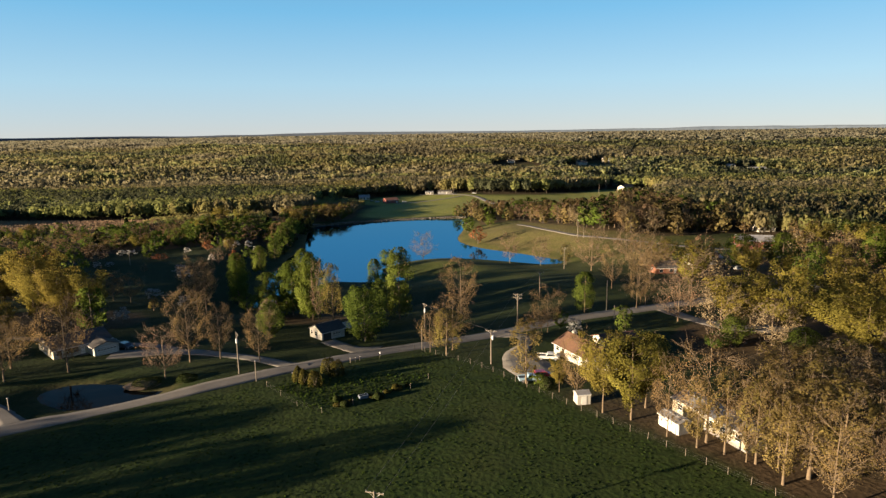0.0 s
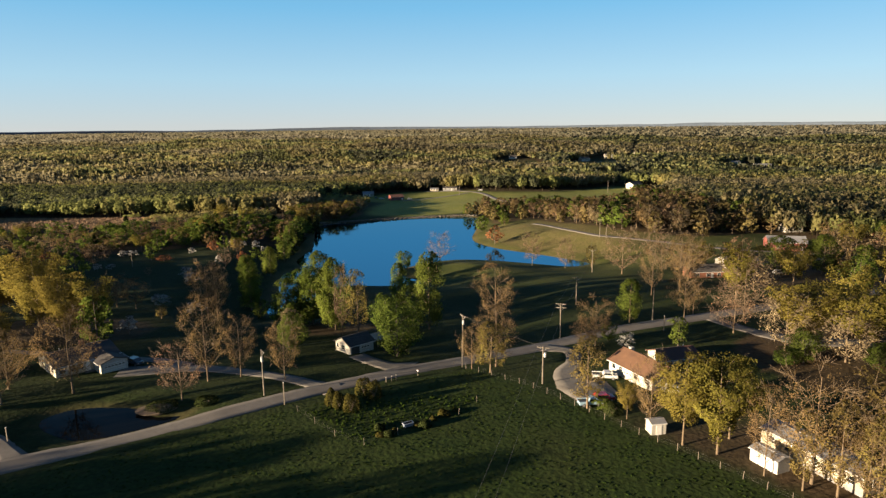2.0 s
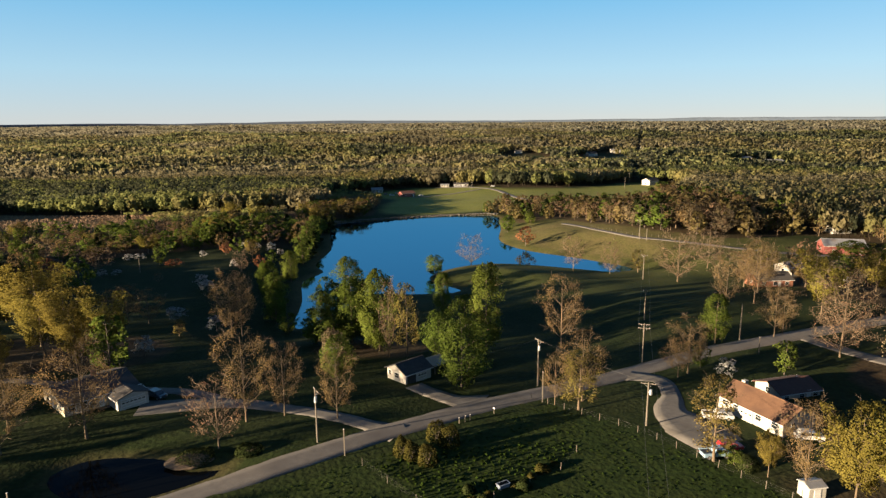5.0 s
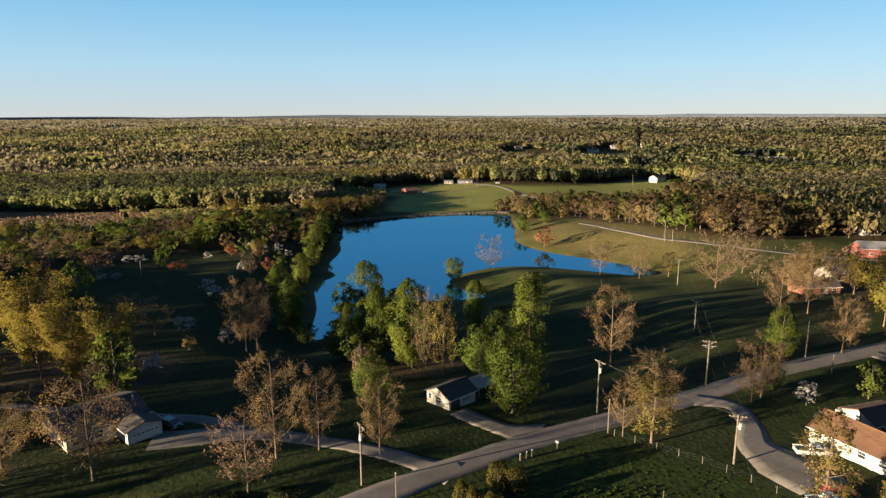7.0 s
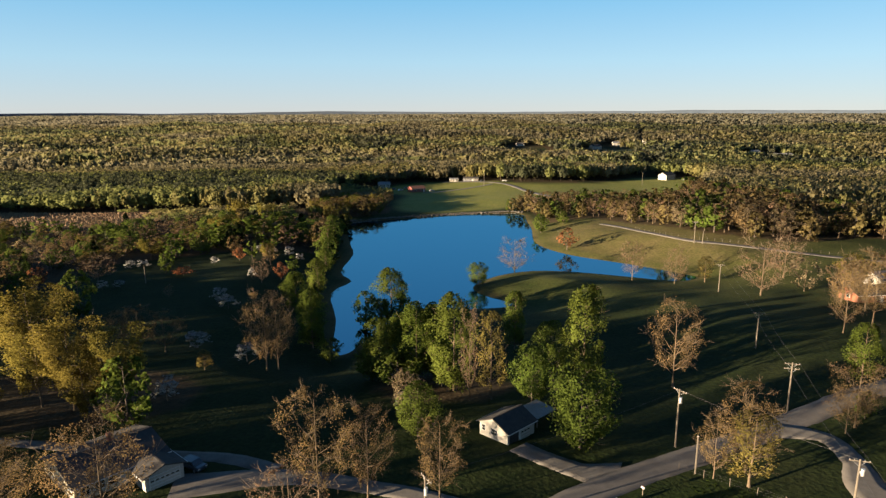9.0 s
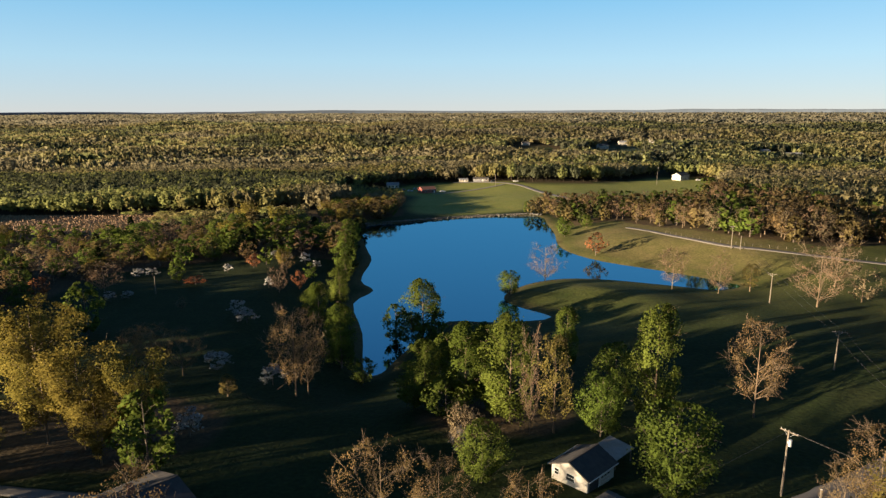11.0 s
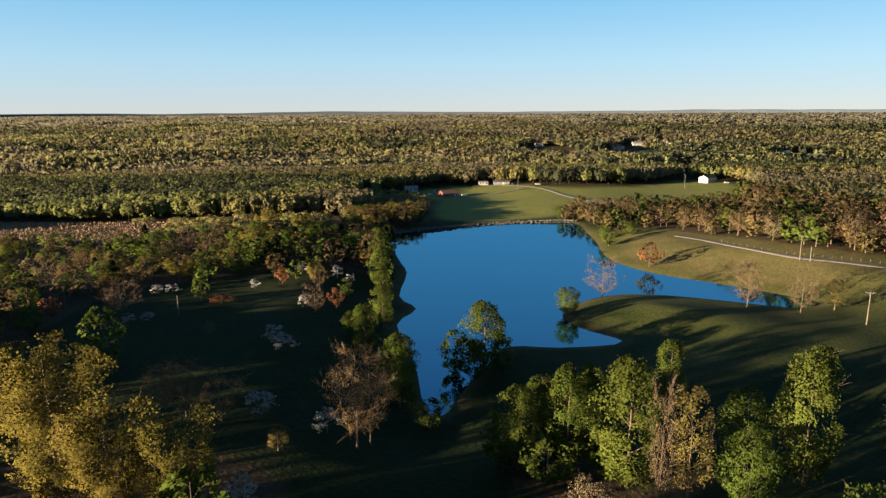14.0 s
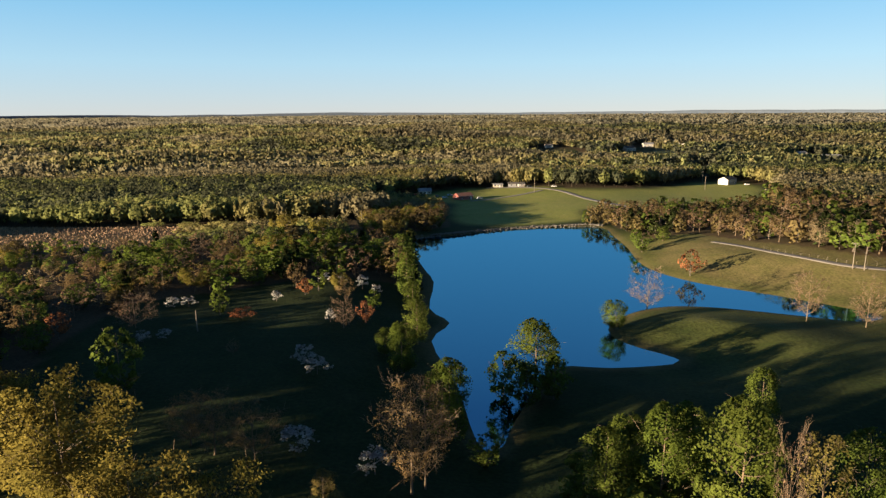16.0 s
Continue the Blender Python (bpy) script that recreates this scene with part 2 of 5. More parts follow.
def ss(a, b, v):
    u = np.clip((v - a) / (b - a), 0, 1)
    return u * u * (3 - 2 * u)


def curve(points, closed=False, n=6):
    """Catmull-Rom points through the given ones."""
    p = np.array(points, float)
    m = len(p)
    out = []
    for i in range(m if closed else m - 1):
        a, b, c, d = [p[(i + k) % m] if closed else p[min(max(i + k, 0), m - 1)] for k in (-1, 0, 1, 2)]
        for s in np.arange(n) / n:
            out.append(0.5 * (2 * b + (c - a) * s + (2 * a - 5 * b + 4 * c - d) * s**2 + (3 * b - a - 3 * c + d) * s**3))
    if not closed:
        out.append(p[-1])
    return np.array(out)


def away(x, y, line, closed):
    """Distance from points to a line; for a closed one negative inside."""
    x, y = np.asarray(x, float), np.asarray(y, float)
    best, inside = np.full(x.shape, 1e9), np.zeros(x.shape, bool)
    nxt = np.roll(line, -1, 0) if closed else line[1:]
    for (ax, ay), (bx, by) in zip(line, nxt):
        dx, dy = bx - ax, by - ay
        u = np.clip(((x - ax) * dx + (y - ay) * dy) / (dx * dx + dy * dy + 1e-9), 0, 1)
        best = np.minimum(best, np.hypot(x - ax - u * dx, y - ay - u * dy))
        if closed:
            inside ^= ((ay > y) != (by > y)) & (x < dx * (y - ay) / (dy if abs(dy) > 1e-9 else 1e-9) + ax)
    return np.where(inside, -best, best) if closed else best


SHORE = curve(LAKE, True, 3)
POND_Z = 1.0
POND = [(-80.5, 117), (-84.5, 119.5), (-86.8, 123), (-84.5, 127), (-80, 128.6), (-76, 128.4), (-72, 128.2), (-69.5, 126.4), (-66, 124.4), (-63.5, 124.6), (-61, 125.4), (-61.5, 123.4), (-66, 119.6), (-71, 116.4), (-76, 115.2)]
POND_SHORE = curve(POND, True, 3)


def base(x, y):
    w = ss(-5, 40, x)
    near = 1.7 - (1 - w) * 4.7 * ss(125, 215, y) - w * (1.2 * ss(130, 200, y) + 4.3 * ss(210, 268, y))
    left = 1.5 * ss(-70, -120, x) * ss(120, 170, y)
    hill = 4.4 * np.exp(-(((x - 75) / 45) ** 2 + ((y - 350) / 42) ** 2))
    far = -4.2 * ss(400, 470, y) - 5 * ss(470, 600, y) + 13 * ss(760, 1700, y)
    far = far + 2.6 * np.exp(-(((x - 45) / 60) ** 2)) * ss(440, 520, y) * ss(760, 640, y)
    return near + left * ss(330, 260, y) + hill + far


def ground(x, y):
    x, y = np.asarray(x, float), np.asarray(y, float)
    z = base(x, y)
    d = away(x, y, SHORE, True)
    e = away(x, y, POND_SHORE, True)
    z = np.where(d > 0, LAKE_Z + (z - LAKE_Z) * ss(0, 34, d) + np.minimum(0.12 * d, 0.5), LAKE_Z + np.maximum(0.2 * d, -1.5))
    # the dam, a low bank along the far shore
    dam = np.exp(-((np.abs(y - 423 - 0.32 * (x + 60)) - 0) / 9) ** 2) * ss(-125, -95, x) * ss(40, 0, x)
    z = np.where(d > 0, np.maximum(z, LAKE_Z + 1.0 * dam - 20 * (1 - dam) ** 4), z)
    z = np.where(e > 0, POND_Z + (z - POND_Z) * ss(0, 9, e) + np.minimum(0.15 * e, 0.3) * ss(9, 3, e), POND_Z + np.maximum(0.25 * e, -0.9))
    r = np.hypot(x, y)
    z = z + ss(1200, 4700, r) * 11 + ss(680, 1000, r) * (7 * np.sin(x / 95 + 1 + 1.7 * np.sin(y / 170)) * np.sin(y / 62 + 1.3 * np.sin(x / 140)) + 6 * np.sin(x / 260 + 2) * np.sin(y / 150 + x / 400)) * ss(5200, 2500, r)
    return z


# ---- mesh helpers ----
def mesh_of(name, v, f, mat, tone=None, smooth=False, facing=None):
    """A mesh from arrays of corners and of faces that all have as many corners."""
    v, f = np.asarray(v, np.float32), np.asarray(f, np.int32)
    me = bpy.data.meshes.new(name)
    me.vertices.add(len(v))
    me.vertices.foreach_set("co", v.ravel())
    me.loops.add(f.size)
    me.loops.foreach_set("vertex_index", f.ravel())
    me.polygons.add(len(f))
    me.polygons.foreach_set("loop_start", np.arange(0, f.size, f.shape[1], dtype=np.int32))
    if smooth:
        me.polygons.foreach_set("use_smooth", np.ones(len(f), bool))
    me.update(calc_edges=True)
    if tone is not None:
        c = me.color_attributes.new("cover" if name == "ground" else "tone", "FLOAT_COLOR", "POINT")
        c.data.foreach_set("color", (tone if tone.shape[1] == 4 else np.c_[tone, np.ones(len(tone))]).astype(np.float32).ravel())
    if facing is not None:
        me.polygons.foreach_set("use_smooth", np.ones(len(f), bool))
        me.normals_split_custom_set_from_vertices(facing.astype(np.float32))
    if mat:
        me.materials.append(mat)
    return me


def empty(name, m=None):
    ob = new(name)
    ob.empty_display_size = 0.3
    if m is not None:
        ob.matrix_basis = m
    return ob


def under(name, me, parent, label=""):
    ob = new(name, me)
    ob.parent = parent
    return tagged(ob, label)


def part(name, bm, mat, parent, label=""):
    """Links a bmesh as one mesh under a thing or a part."""
    me = bpy.data.meshes.new(name)
    bm.to_mesh(me)
    bm.free()
    me.materials.append(mat)
    return under(name, me, parent, label)


def box(bm, x0, x1, y0, y1, z0, z1, bevel=0.0):
    got = bmesh.ops.create_cube(bm, size=1.0)["verts"]
    for v in got:
        v.co = ((x0 + x1) / 2 + v.co.x * (x1 - x0), (y0 + y1) / 2 + v.co.y * (y1 - y0), (z0 + z1) / 2 + v.co.z * (z1 - z0))
    if bevel:
        es = {e for v in got for e in v.link_edges}
        bmesh.ops.bevel(bm, geom=list(es), offset=bevel, segments=1, affect="EDGES")
    return bm


def boxed(*size, bevel=0.0):
    return box(bmesh.new(), *size, bevel=bevel)


def prism(bm, profile, axis, a, b):
    """A solid with the given outline, drawn out along x or y from a to b."""
    place = (lambda u, w, s: (s, u, w)) if axis == "x" else (lambda u, w, s: (u, s, w))
    ends = [[bm.verts.new(place(u, w, s)) for u, w in profile] for s in (a, b)]
    n = len(profile)
    for i in range(n):
        bm.faces.new((ends[0][i], ends[0][(i + 1) % n], ends[1][(i + 1) % n], ends[1][i]))
    bm.faces.new(ends[0][::-1]), bm.faces.new(ends[1])
    bmesh.ops.recalc_face_normals(bm, faces=bm.faces)
    return bm


def rod(bm, a, b, r0, r1, sides=8):
    a, b = Vector(a), Vector(b)
    q = (b - a).to_track_quat("Z", "Y").to_matrix().to_4x4()
    bmesh.ops.create_cone(bm, cap_ends=True, segments=sides, radius1=r0, radius2=r1, depth=(b - a).length, matrix=Matrix.Translation((a + b) / 2) @ q)
    return bm


def height(x, y):
    return float(ground(np.array([x]), np.array([y]))[0])


def at_ground(x, y, turn=0.0, sink=0.0):
    return pose(x, y, height(x, y) - sink, 0, 0, turn)


# ---- ground ----
def spread_out(lo, hi, step, far_lo, far_hi, grow=1.09):
    mid = list(np.arange(lo, hi + 0.1, step))
    for sign, end, far in ((-1, mid[0], far_lo), (1, mid[-1], far_hi)):
        s, v, out = step, end, []
        while (far - v) * sign > 0:
            s *= grow
            v = v + sign * s
            out.append(v)
        mid = out[::-1] + mid if sign < 0 else mid + out
    return np.array(mid)


def cover_of(x, y):
    """Weights of pasture, dry ground, woodland litter and grass lightened as sunlit."""
    n = np.array([noise.noise((a / 14, b / 14, 3.0)) for a, b in zip(x, y)])
    road_side = away(x, y, ROAD_LINE, False)
    south = (y < 100 + 0.64 * (x + 60) + 12) & (x < 60)
    pasture = np.where(south & (road_side > 4) & (x + 0.83 * (y - 142) < 0), 1.0, 0.0)
    meadow = away(x, y, MEADOW_LINE, True)
    pasture = np.maximum(pasture, 0.6 * ss(6, -6, meadow))
    knoll = np.exp(-(((x - 48) / 42) ** 2 + ((y - 345) / 40) ** 2)) * (1.25 + 0.8 * n)
    shore = away(x, y, SHORE, True)
    dry = np.maximum(np.clip(knoll * ss(0, 12, shore), 0, 0.5), 0.55 * ss(5, 0, np.abs(shore)))
    stubble = away(x, y, STUBBLE_LINE, True)
    dry = np.maximum(dry, ss(3, -3, stubble))
    dry = np.maximum(dry, 0.3 * ss(2.2, 0.6, np.abs(away(x, y, POND_SHORE, True))))
    litter = np.where(woods_here(x, y) | copse_here(x, y), 0.9, 0.0)
    edge = (x + 0.83 * (y - 142)) / 1.3
    litter = np.maximum(litter, ss(0, 3, edge) * ss(20, 14, edge) * ss(126, 112, y) * ss(30, 50, y))
    # grass coloured as sunlit: far meadow, hill, and faintly the near bank
    sunlit = np.maximum(ss(4, -8, meadow), 0.34 * ss(255, 300, y) * ss(430, 400, y) * ss(-15, 5, x) * ss(150, 110, x))
    sunlit = np.maximum(sunlit, 0.16 * ss(215, 265, y) * ss(320, 300, y) * ss(-45, -15, x) * ss(110, 60, x))
    return np.c_[pasture, dry, np.clip(litter + 0.15 * n, 0, 1), np.clip(sunlit + 0.2 * n * (sunlit > 0.05), 0, 1)]


ROAD_LINE = curve([(-170, 50), (-120, 79), (-97, 93.5), (-81.3, 104.2), (-66.5, 113.7), (-50.5, 124.8), (-36, 135), (-19.3, 145.9), (-8, 152), (7, 160), (21, 167.6), (33, 174), (53, 182.5), (80, 194), (130, 214)], False, 6)
MEADOW_LINE = curve([(-66, 444), (-74, 500), (-72, 556), (-104, 592), (-66, 648), (-20, 656), (10, 650), (32, 632), (80, 636), (124, 664), (156, 698), (196, 698), (192, 650), (166, 600), (120, 540), (80, 512), (36, 506), (8, 494), (-4, 456)], True, 4)
STUBBLE_LINE = np.array([(-340, 452), (-300, 446), (-214, 440), (-202, 405), (-204, 374), (-258, 366), (-350, 366)], float)
OPEN_LINE = np.array([(-400, -600), (-400, 90), (-260, 150), (-172, 186), (-153, 202), (-170, 250), (-172, 292), (-125, 322), (-92, 326), (-92, 400), (-112, 414), (-74, 438), (-78, 500), (-80, 556), (-114, 590), (-112, 622), (-70, 656), (-20, 664), (10, 658), (34, 640), (80, 644), (122, 672), (150, 706), (200, 708), (206, 660), (180, 600), (136, 540), (104, 506), (44, 496), (6, 484), (6, 460), (12, 440), (14, 400), (38, 400), (52, 368), (72, 338), (105, 326), (150, 345), (170, 320), (150, 285), (160, 200), (110, 60), (90, -600)], float)


def grove_here(x, y):
    """The low grove of junipers and bare trees between the lake, the lane and the far meadow."""
    return (x > 0) & (x < 150) & (y > 330) & (y < 560)


def woods_here(x, y):
    """Woods stand all round the open land, but for a few clearings and a straight cut for a power line."""
    x, y = np.asarray(x, float), np.asarray(y, float)
    w = away(x, y, OPEN_LINE, True) > 0
    w &= away(x, y, STUBBLE_LINE, True) > 0
    for cx, cy, rx, ry in ((-230, 690, 70, 8), (-60, 830, 110, 10), (-520, 1010, 150, 15), (180, 780, 90, 14), (420, 860, 120, 14), (-150, 1300, 220, 26), (88, 1045, 44, 92), (300, 1150, 95, 100), (208, 1010, 42, 88), (430, 905, 72, 90), (-420, 1900, 160, 60), (-300, 780, 16, 10), (600, 700, 40, 12)):
        w &= ((x - cx) / rx) ** 2 + ((y - cy) / ry) ** 2 > 1
    cut = np.abs((x - 150) - (y - 640) * 0.296)
    w &= ~((cut < 4 + y * 0.001) & (y > 640))
    return w


COPSES = ((-118, 178, 26, 16), (85, 150, 30, 26), (60, 92, 16, 14), (-45, 184, 14, 8), (120, 235, 30, 40))


def copse_here(x, y):
    c = np.zeros(np.shape(x), bool)
    for cx, cy, rx, ry in COPSES:
        c |= ((x - cx) / rx) ** 2 + ((y - cy) / ry) ** 2 < 1
    return c


def build_ground():
    xs = spread_out(-180, 130, 2.6, -4300, 4300)
    ys = spread_out(66, 470, 2.6, -700, 4880)
    gx, gy = np.meshgrid(xs, ys)
    x, y = gx.ravel(), gy.ravel()
    z = ground(x, y)
    n = len(xs)
    a = (np.arange(len(ys) - 1)[:, None] * n + np.arange(n - 1)[None]).ravel()
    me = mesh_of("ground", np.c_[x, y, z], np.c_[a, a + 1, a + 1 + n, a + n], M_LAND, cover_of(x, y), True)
    tagged(new("ground", me), "rolling spring grassland, pasture and woodland floor", "ground", kind="structure")


def sheet(name, line, z, mat, label, category):
    bm = bmesh.new()
    bm.faces.new([bm.verts.new((x, y, z)) for x, y in line])
    bmesh.ops.triangulate(bm, faces=bm.faces)
    me = bpy.data.meshes.new(name)
    bm.to_mesh(me)
    me.materials.append(mat)
    return tagged(new(name, me), label, category, kind="structure")


def ribbon(name, points, widths, mat, label, category, lift=0.1, edge=0.06):
    """A paved strip that follows the ground, with a rough edge and sides that go down into the soil."""
    p = curve(points, False, 10)
    w = np.interp(np.linspace(0, 1, len(p)), np.linspace(0, 1, len(widths)), widths)
    d = np.gradient(p, axis=0)
    nrm = np.c_[-d[:, 1], d[:, 0]] / np.hypot(d[:, 0], d[:, 1])[:, None]
    rng = np.random.default_rng(len(name) + len(p))
    cols, n = [], len(p)
    for k in (-1.04, -1.0, -0.5, 0, 0.5, 1.0, 1.04):
        q = p + nrm * (k * w / 2 + (rng.normal(0, edge, n) if abs(k) >= 1 else 0))[:, None]
        z = ground(p[:, 0], p[:, 1]) * 0.6 + ground(q[:, 0], q[:, 1]) * 0.4 + (lift if abs(k) <= 1 else -0.3)
        cols.append(np.c_[q, z])
    v = np.stack(cols, 1).reshape(-1, 3)
    m = len(cols)
    a = (np.arange(n - 1)[:, None] * m + np.arange(m - 1)[None]).ravel()
    me = mesh_of(name, v, np.c_[a, a + 1, a + 1 + m, a + m], mat, None, True)
    return tagged(new(name, me), label, category, kind="structure")


build_ground()
sheet("lake", SHORE, LAKE_Z, M_LAKE, "calm deep blue lake below grassy banks", "lake")
sheet("pond", POND_SHORE, POND_Z, M_POND, "small dark still pond beside the road", "pond")
ribbon("road", ROAD_LINE[::6], (5.2, 5.2), M_ASPHALT, "worn pale grey asphalt country road", "road", 0.12, 0.08)
ribbon("driveway", [(-34, 134.5), (-38, 136.6), (-44, 140.2), (-50, 143), (-56, 145), (-64, 147.3), (-71, 147.6), (-77, 146.2), (-83.6, 145)], (7, 3.6, 3.4, 3.4, 4, 6, 7), M_GRAVEL, "pale gravel driveway between road and house", "driveway", 0.08)
ribbon("driveway_loop", [(-70, 150), (-78, 153.5), (-88, 154.5), (-100, 155.5), (-118, 158)], (3, 3, 2.6, 2.4, 2.2), M_GRAVEL, "pale gravel farm track behind the house", "driveway", 0.07)
ribbon("garage_drive", [(-20, 146.5), (-25, 149), (-30, 153.5), (-33, 157)], (10, 4.5, 4, 4.2), M_GRAVEL, "pale concrete drive up to the garage", "driveway", 0.09)
ribbon("house_drive", [(12, 161.5), (17.5, 158), (17, 150), (14.5, 143), (16, 136), (18, 130)], (6, 3.6, 3.6, 6, 11, 9), M_GRAVEL, "wide pale gravel yard and drive", "driveway", 0.08)
ribbon("side_road", [(-79.5, 105.6), (-84, 109.6), (-90, 114), (-101, 119)], (5, 3.6, 3.4, 3.4), M_ASPHALT, "worn grey side road", "road", 0.09)
ribbon("hill_road", [(36, 377), (41, 366), (48, 347), (60, 329), (72, 321.5), (90, 313), (120, 300), (150, 292)], (3, 3.4), M_ASPHALT, "pale gravel lane over the grassy hill", "road", 0.12)
ribbon("yard_lane", [(60, 186), (66, 172), (74, 164), (90, 160)], (5, 4.5, 7, 6), M_ASPHALT, "shaded asphalt side lane", "road", 0.1)
ribbon("meadow_track", [(-58, 573), (-34, 590), (-12, 611), (4, 630)], (3.5, 3.5), M_GRAVEL, "pale dirt track across the meadow", "road", 0.15)
ribbon("meadow_road", [(-40, 657), (-14, 653), (8, 638), (20, 610), (29, 548), (36, 508), (44, 470)], (5, 5), M_GRAVEL, "pale road between the far fields", "road", 0.15)
ribbon("field_lane", [(90, 262), (105, 268), (125, 276), (150, 282)], (4, 4), M_GRAVEL, "pale lane between lawns", "road", 0.12)


# ---- trees ----
def tube(out, pts, radii, sides=5):
    pts, radii = np.asarray(pts, float), np.asarray(radii, float)
    d = np.gradient(pts, axis=0)
    d /= np.linalg.norm(d, axis=1)[:, None] + 1e-9
    ref = np.array([0.3, 0.95, 0.1])
    u = np.cross(d, ref)
    u /= np.linalg.norm(u, axis=1)[:, None] + 1e-9
    w = np.cross(d, u)
    ang = np.arange(sides) * 2 * math.pi / sides
    ring = pts[:, None] + radii[:, None, None] * (np.cos(ang)[None, :, None] * u[:, None] + np.sin(ang)[None, :, None] * w[:, None])
    at = sum(len(v) for v, _ in out)
    n = len(pts)
    i = (np.arange(n - 1)[:, None] * sides + np.arange(sides)[None]).ravel()
    j = (np.arange(n - 1)[:, None] * sides + (np.arange(sides)[None] + 1) % sides).ravel()
    out.append((ring.reshape(-1, 3), np.c_[i, j, j + sides, i + sides] + at))


def leaves(rng, centres, size, flat=0.0, heart=None):
    """One four-cornered leaf spray round each centre, turned at random."""
    n = len(centres)
    a = rng.normal(size=(n, 3))
    a[:, 2] *= 1 - flat
    a /= np.linalg.norm(a, axis=1)[:, None]
    b = np.cross(a, rng.normal(size=(n, 3)))
    b /= np.linalg.norm(b, axis=1)[:, None] + 1e-9
    s = size * rng.uniform(0.6, 1.35, (n, 1))
    mid = np.array([centres[:, 0].mean(), centres[:, 1].mean(), centres[:, 2].min() + 0.4 * np.ptp(centres[:, 2])]) if heart is None else heart
    out = (centres - mid) / (np.ptp(centres, axis=0) + 1e-6)
    out /= np.linalg.norm(out, axis=1)[:, None] + 1e-9
    b = np.where((np.cross(a, b) * out).sum(1)[:, None] < 0, -b, b)
    soft = out + 0.3 * np.cross(a, b) + np.array([0, 0, 0.2])
    soft /= np.linalg.norm(soft, axis=1)[:, None]
    v = np.stack([centres - a * s * 0.6, centres - b * s * 0.42, centres + a * s * 0.6, centres + b * s * 0.42], 1)
    return v.reshape(-1, 3), np.arange(4 * n).reshape(-1, 4), np.repeat(soft, 4, 0)


PROFILES = {
    "column": lambda u: np.sqrt(np.clip(1 - ((u - 0.42) / 0.6) ** 2, 0.02, 1)),
    "round": lambda u: np.sqrt(np.clip(1 - ((u - 0.5) / 0.54) ** 2, 0.03, 1)),
    "vase": lambda u: 0.35 + 0.65 * np.sqrt(np.clip(1 - ((u - 0.66) / 0.5) ** 2, 0.02, 1)),
    "cone": lambda u: np.clip(1.05 - u, 0.06, 1) ** 0.85,
    "flat": lambda u: np.clip(1 - 0.5 * u, 0.3, 1),
}


def tree_meshes(name, seed, h, w, base_at, shape, limbs, subs, twigs, per_clump, size, clump, mat, bark=None, bark_r=1.0, lean=0.02, flat=0.0):
    """Wood and leaves of one tree: trunk, limbs, branches, twigs, and sprays of leaves at the branches' ends."""
    rng = np.random.default_rng(seed)
    wood, tips = [], []
    prof = PROFILES[shape]
    r0 = (0.010 * h + 0.045) * bark_r
    zs = np.linspace(0, 0.93 * h, 8)
    sway = np.cumsum(rng.normal(0, lean * h / 8, (8, 2)), 0)
    trunk = np.c_[sway - sway[0], zs]
    tr = r0 * np.linspace(1, 0.16, 8)
    tr[0] *= 1.35
    trunk[0, 2] = -0.4
    tube(wood, trunk, tr, 6)
    def on_trunk(z):
        return np.array([np.interp(z, trunk[:, 2], trunk[:, k]) for k in range(3)]), np.interp(z, trunk[:, 2], tr)
    for i in range(limbs):
        u = (i + rng.uniform(0.1, 0.9)) / limbs
        z_tip = h * (base_at + (1 - base_at) * u)
        reach = 0.5 * w * prof(u) * rng.uniform(0.72, 1.08)
        z0 = min(0.9 * h, max(0.55 * base_at * h, z_tip - reach * rng.uniform(0.5, 1.1) * (0.2 if shape in ("cone", "flat") else 1)))
        start, r = on_trunk(z0)
        az = i * 2.39996 + rng.uniform(-0.5, 0.5)
        out = np.array([math.cos(az), math.sin(az), 0])
        end = start + out * reach
        end[2] = z_tip
        mid = start + out * reach * 0.5 + np.array([0, 0, (z_tip - z0) * rng.uniform(0.25, 0.5)])
        s = np.linspace(0, 1, 5)[:, None]
        path = (1 - s) ** 2 * start + 2 * s * (1 - s) * mid + s**2 * end
        rl = max(0.022, 0.48 * r)
        tube(wood, path, np.linspace(rl, max(0.012, 0.22 * rl), 5), 4)
        side = np.array([-out[1], out[0], 0])
        for j in range(subs):
            f = 0.35 + 0.65 * (j + rng.uniform(0, 1)) / subs
            o = np.array([np.interp(f, s[:, 0], path[:, k]) for k in range(3)])
            way = out * rng.uniform(0.1, 0.9) + side * rng.uniform(-1, 1) + np.array([0, 0, rng.uniform(-0.15, 0.85) * (1 - flat)])
            way /= np.linalg.norm(way)
            length = (0.16 * w + 0.12 * reach) * rng.uniform(0.6, 1.25)
            tip = o + way * length
            tip[2] = min(tip[2], h)
            tube(wood, [o, (o + tip) / 2 + rng.normal(0, 0.05 * length, 3), tip], [max(0.013, 0.32 * rl), 0.014, 0.008], 3)
            tips.append((tip, length)), tips.append((o + way * length * 0.55, length))
            for _ in range(twigs):
                q = o + way * length * rng.uniform(0.3, 1)
                t = way + rng.normal(0, 0.6, 3) + np.array([0, 0, 0.25])
                t = q + t / np.linalg.norm(t) * length * rng.uniform(0.35, 0.75)
                tube(wood, [q, t], [0.026, 0.011], 3)
                tips.append((t, length * 0.6))
    centres = []
    for tip, length in tips:
        k = max(1, int(rng.poisson(per_clump)))
        centres.append(tip + rng.normal(0, clump, (k, 3)) * (1, 1, 0.55 if flat else 0.85))
    cc = np.concatenate(centres)
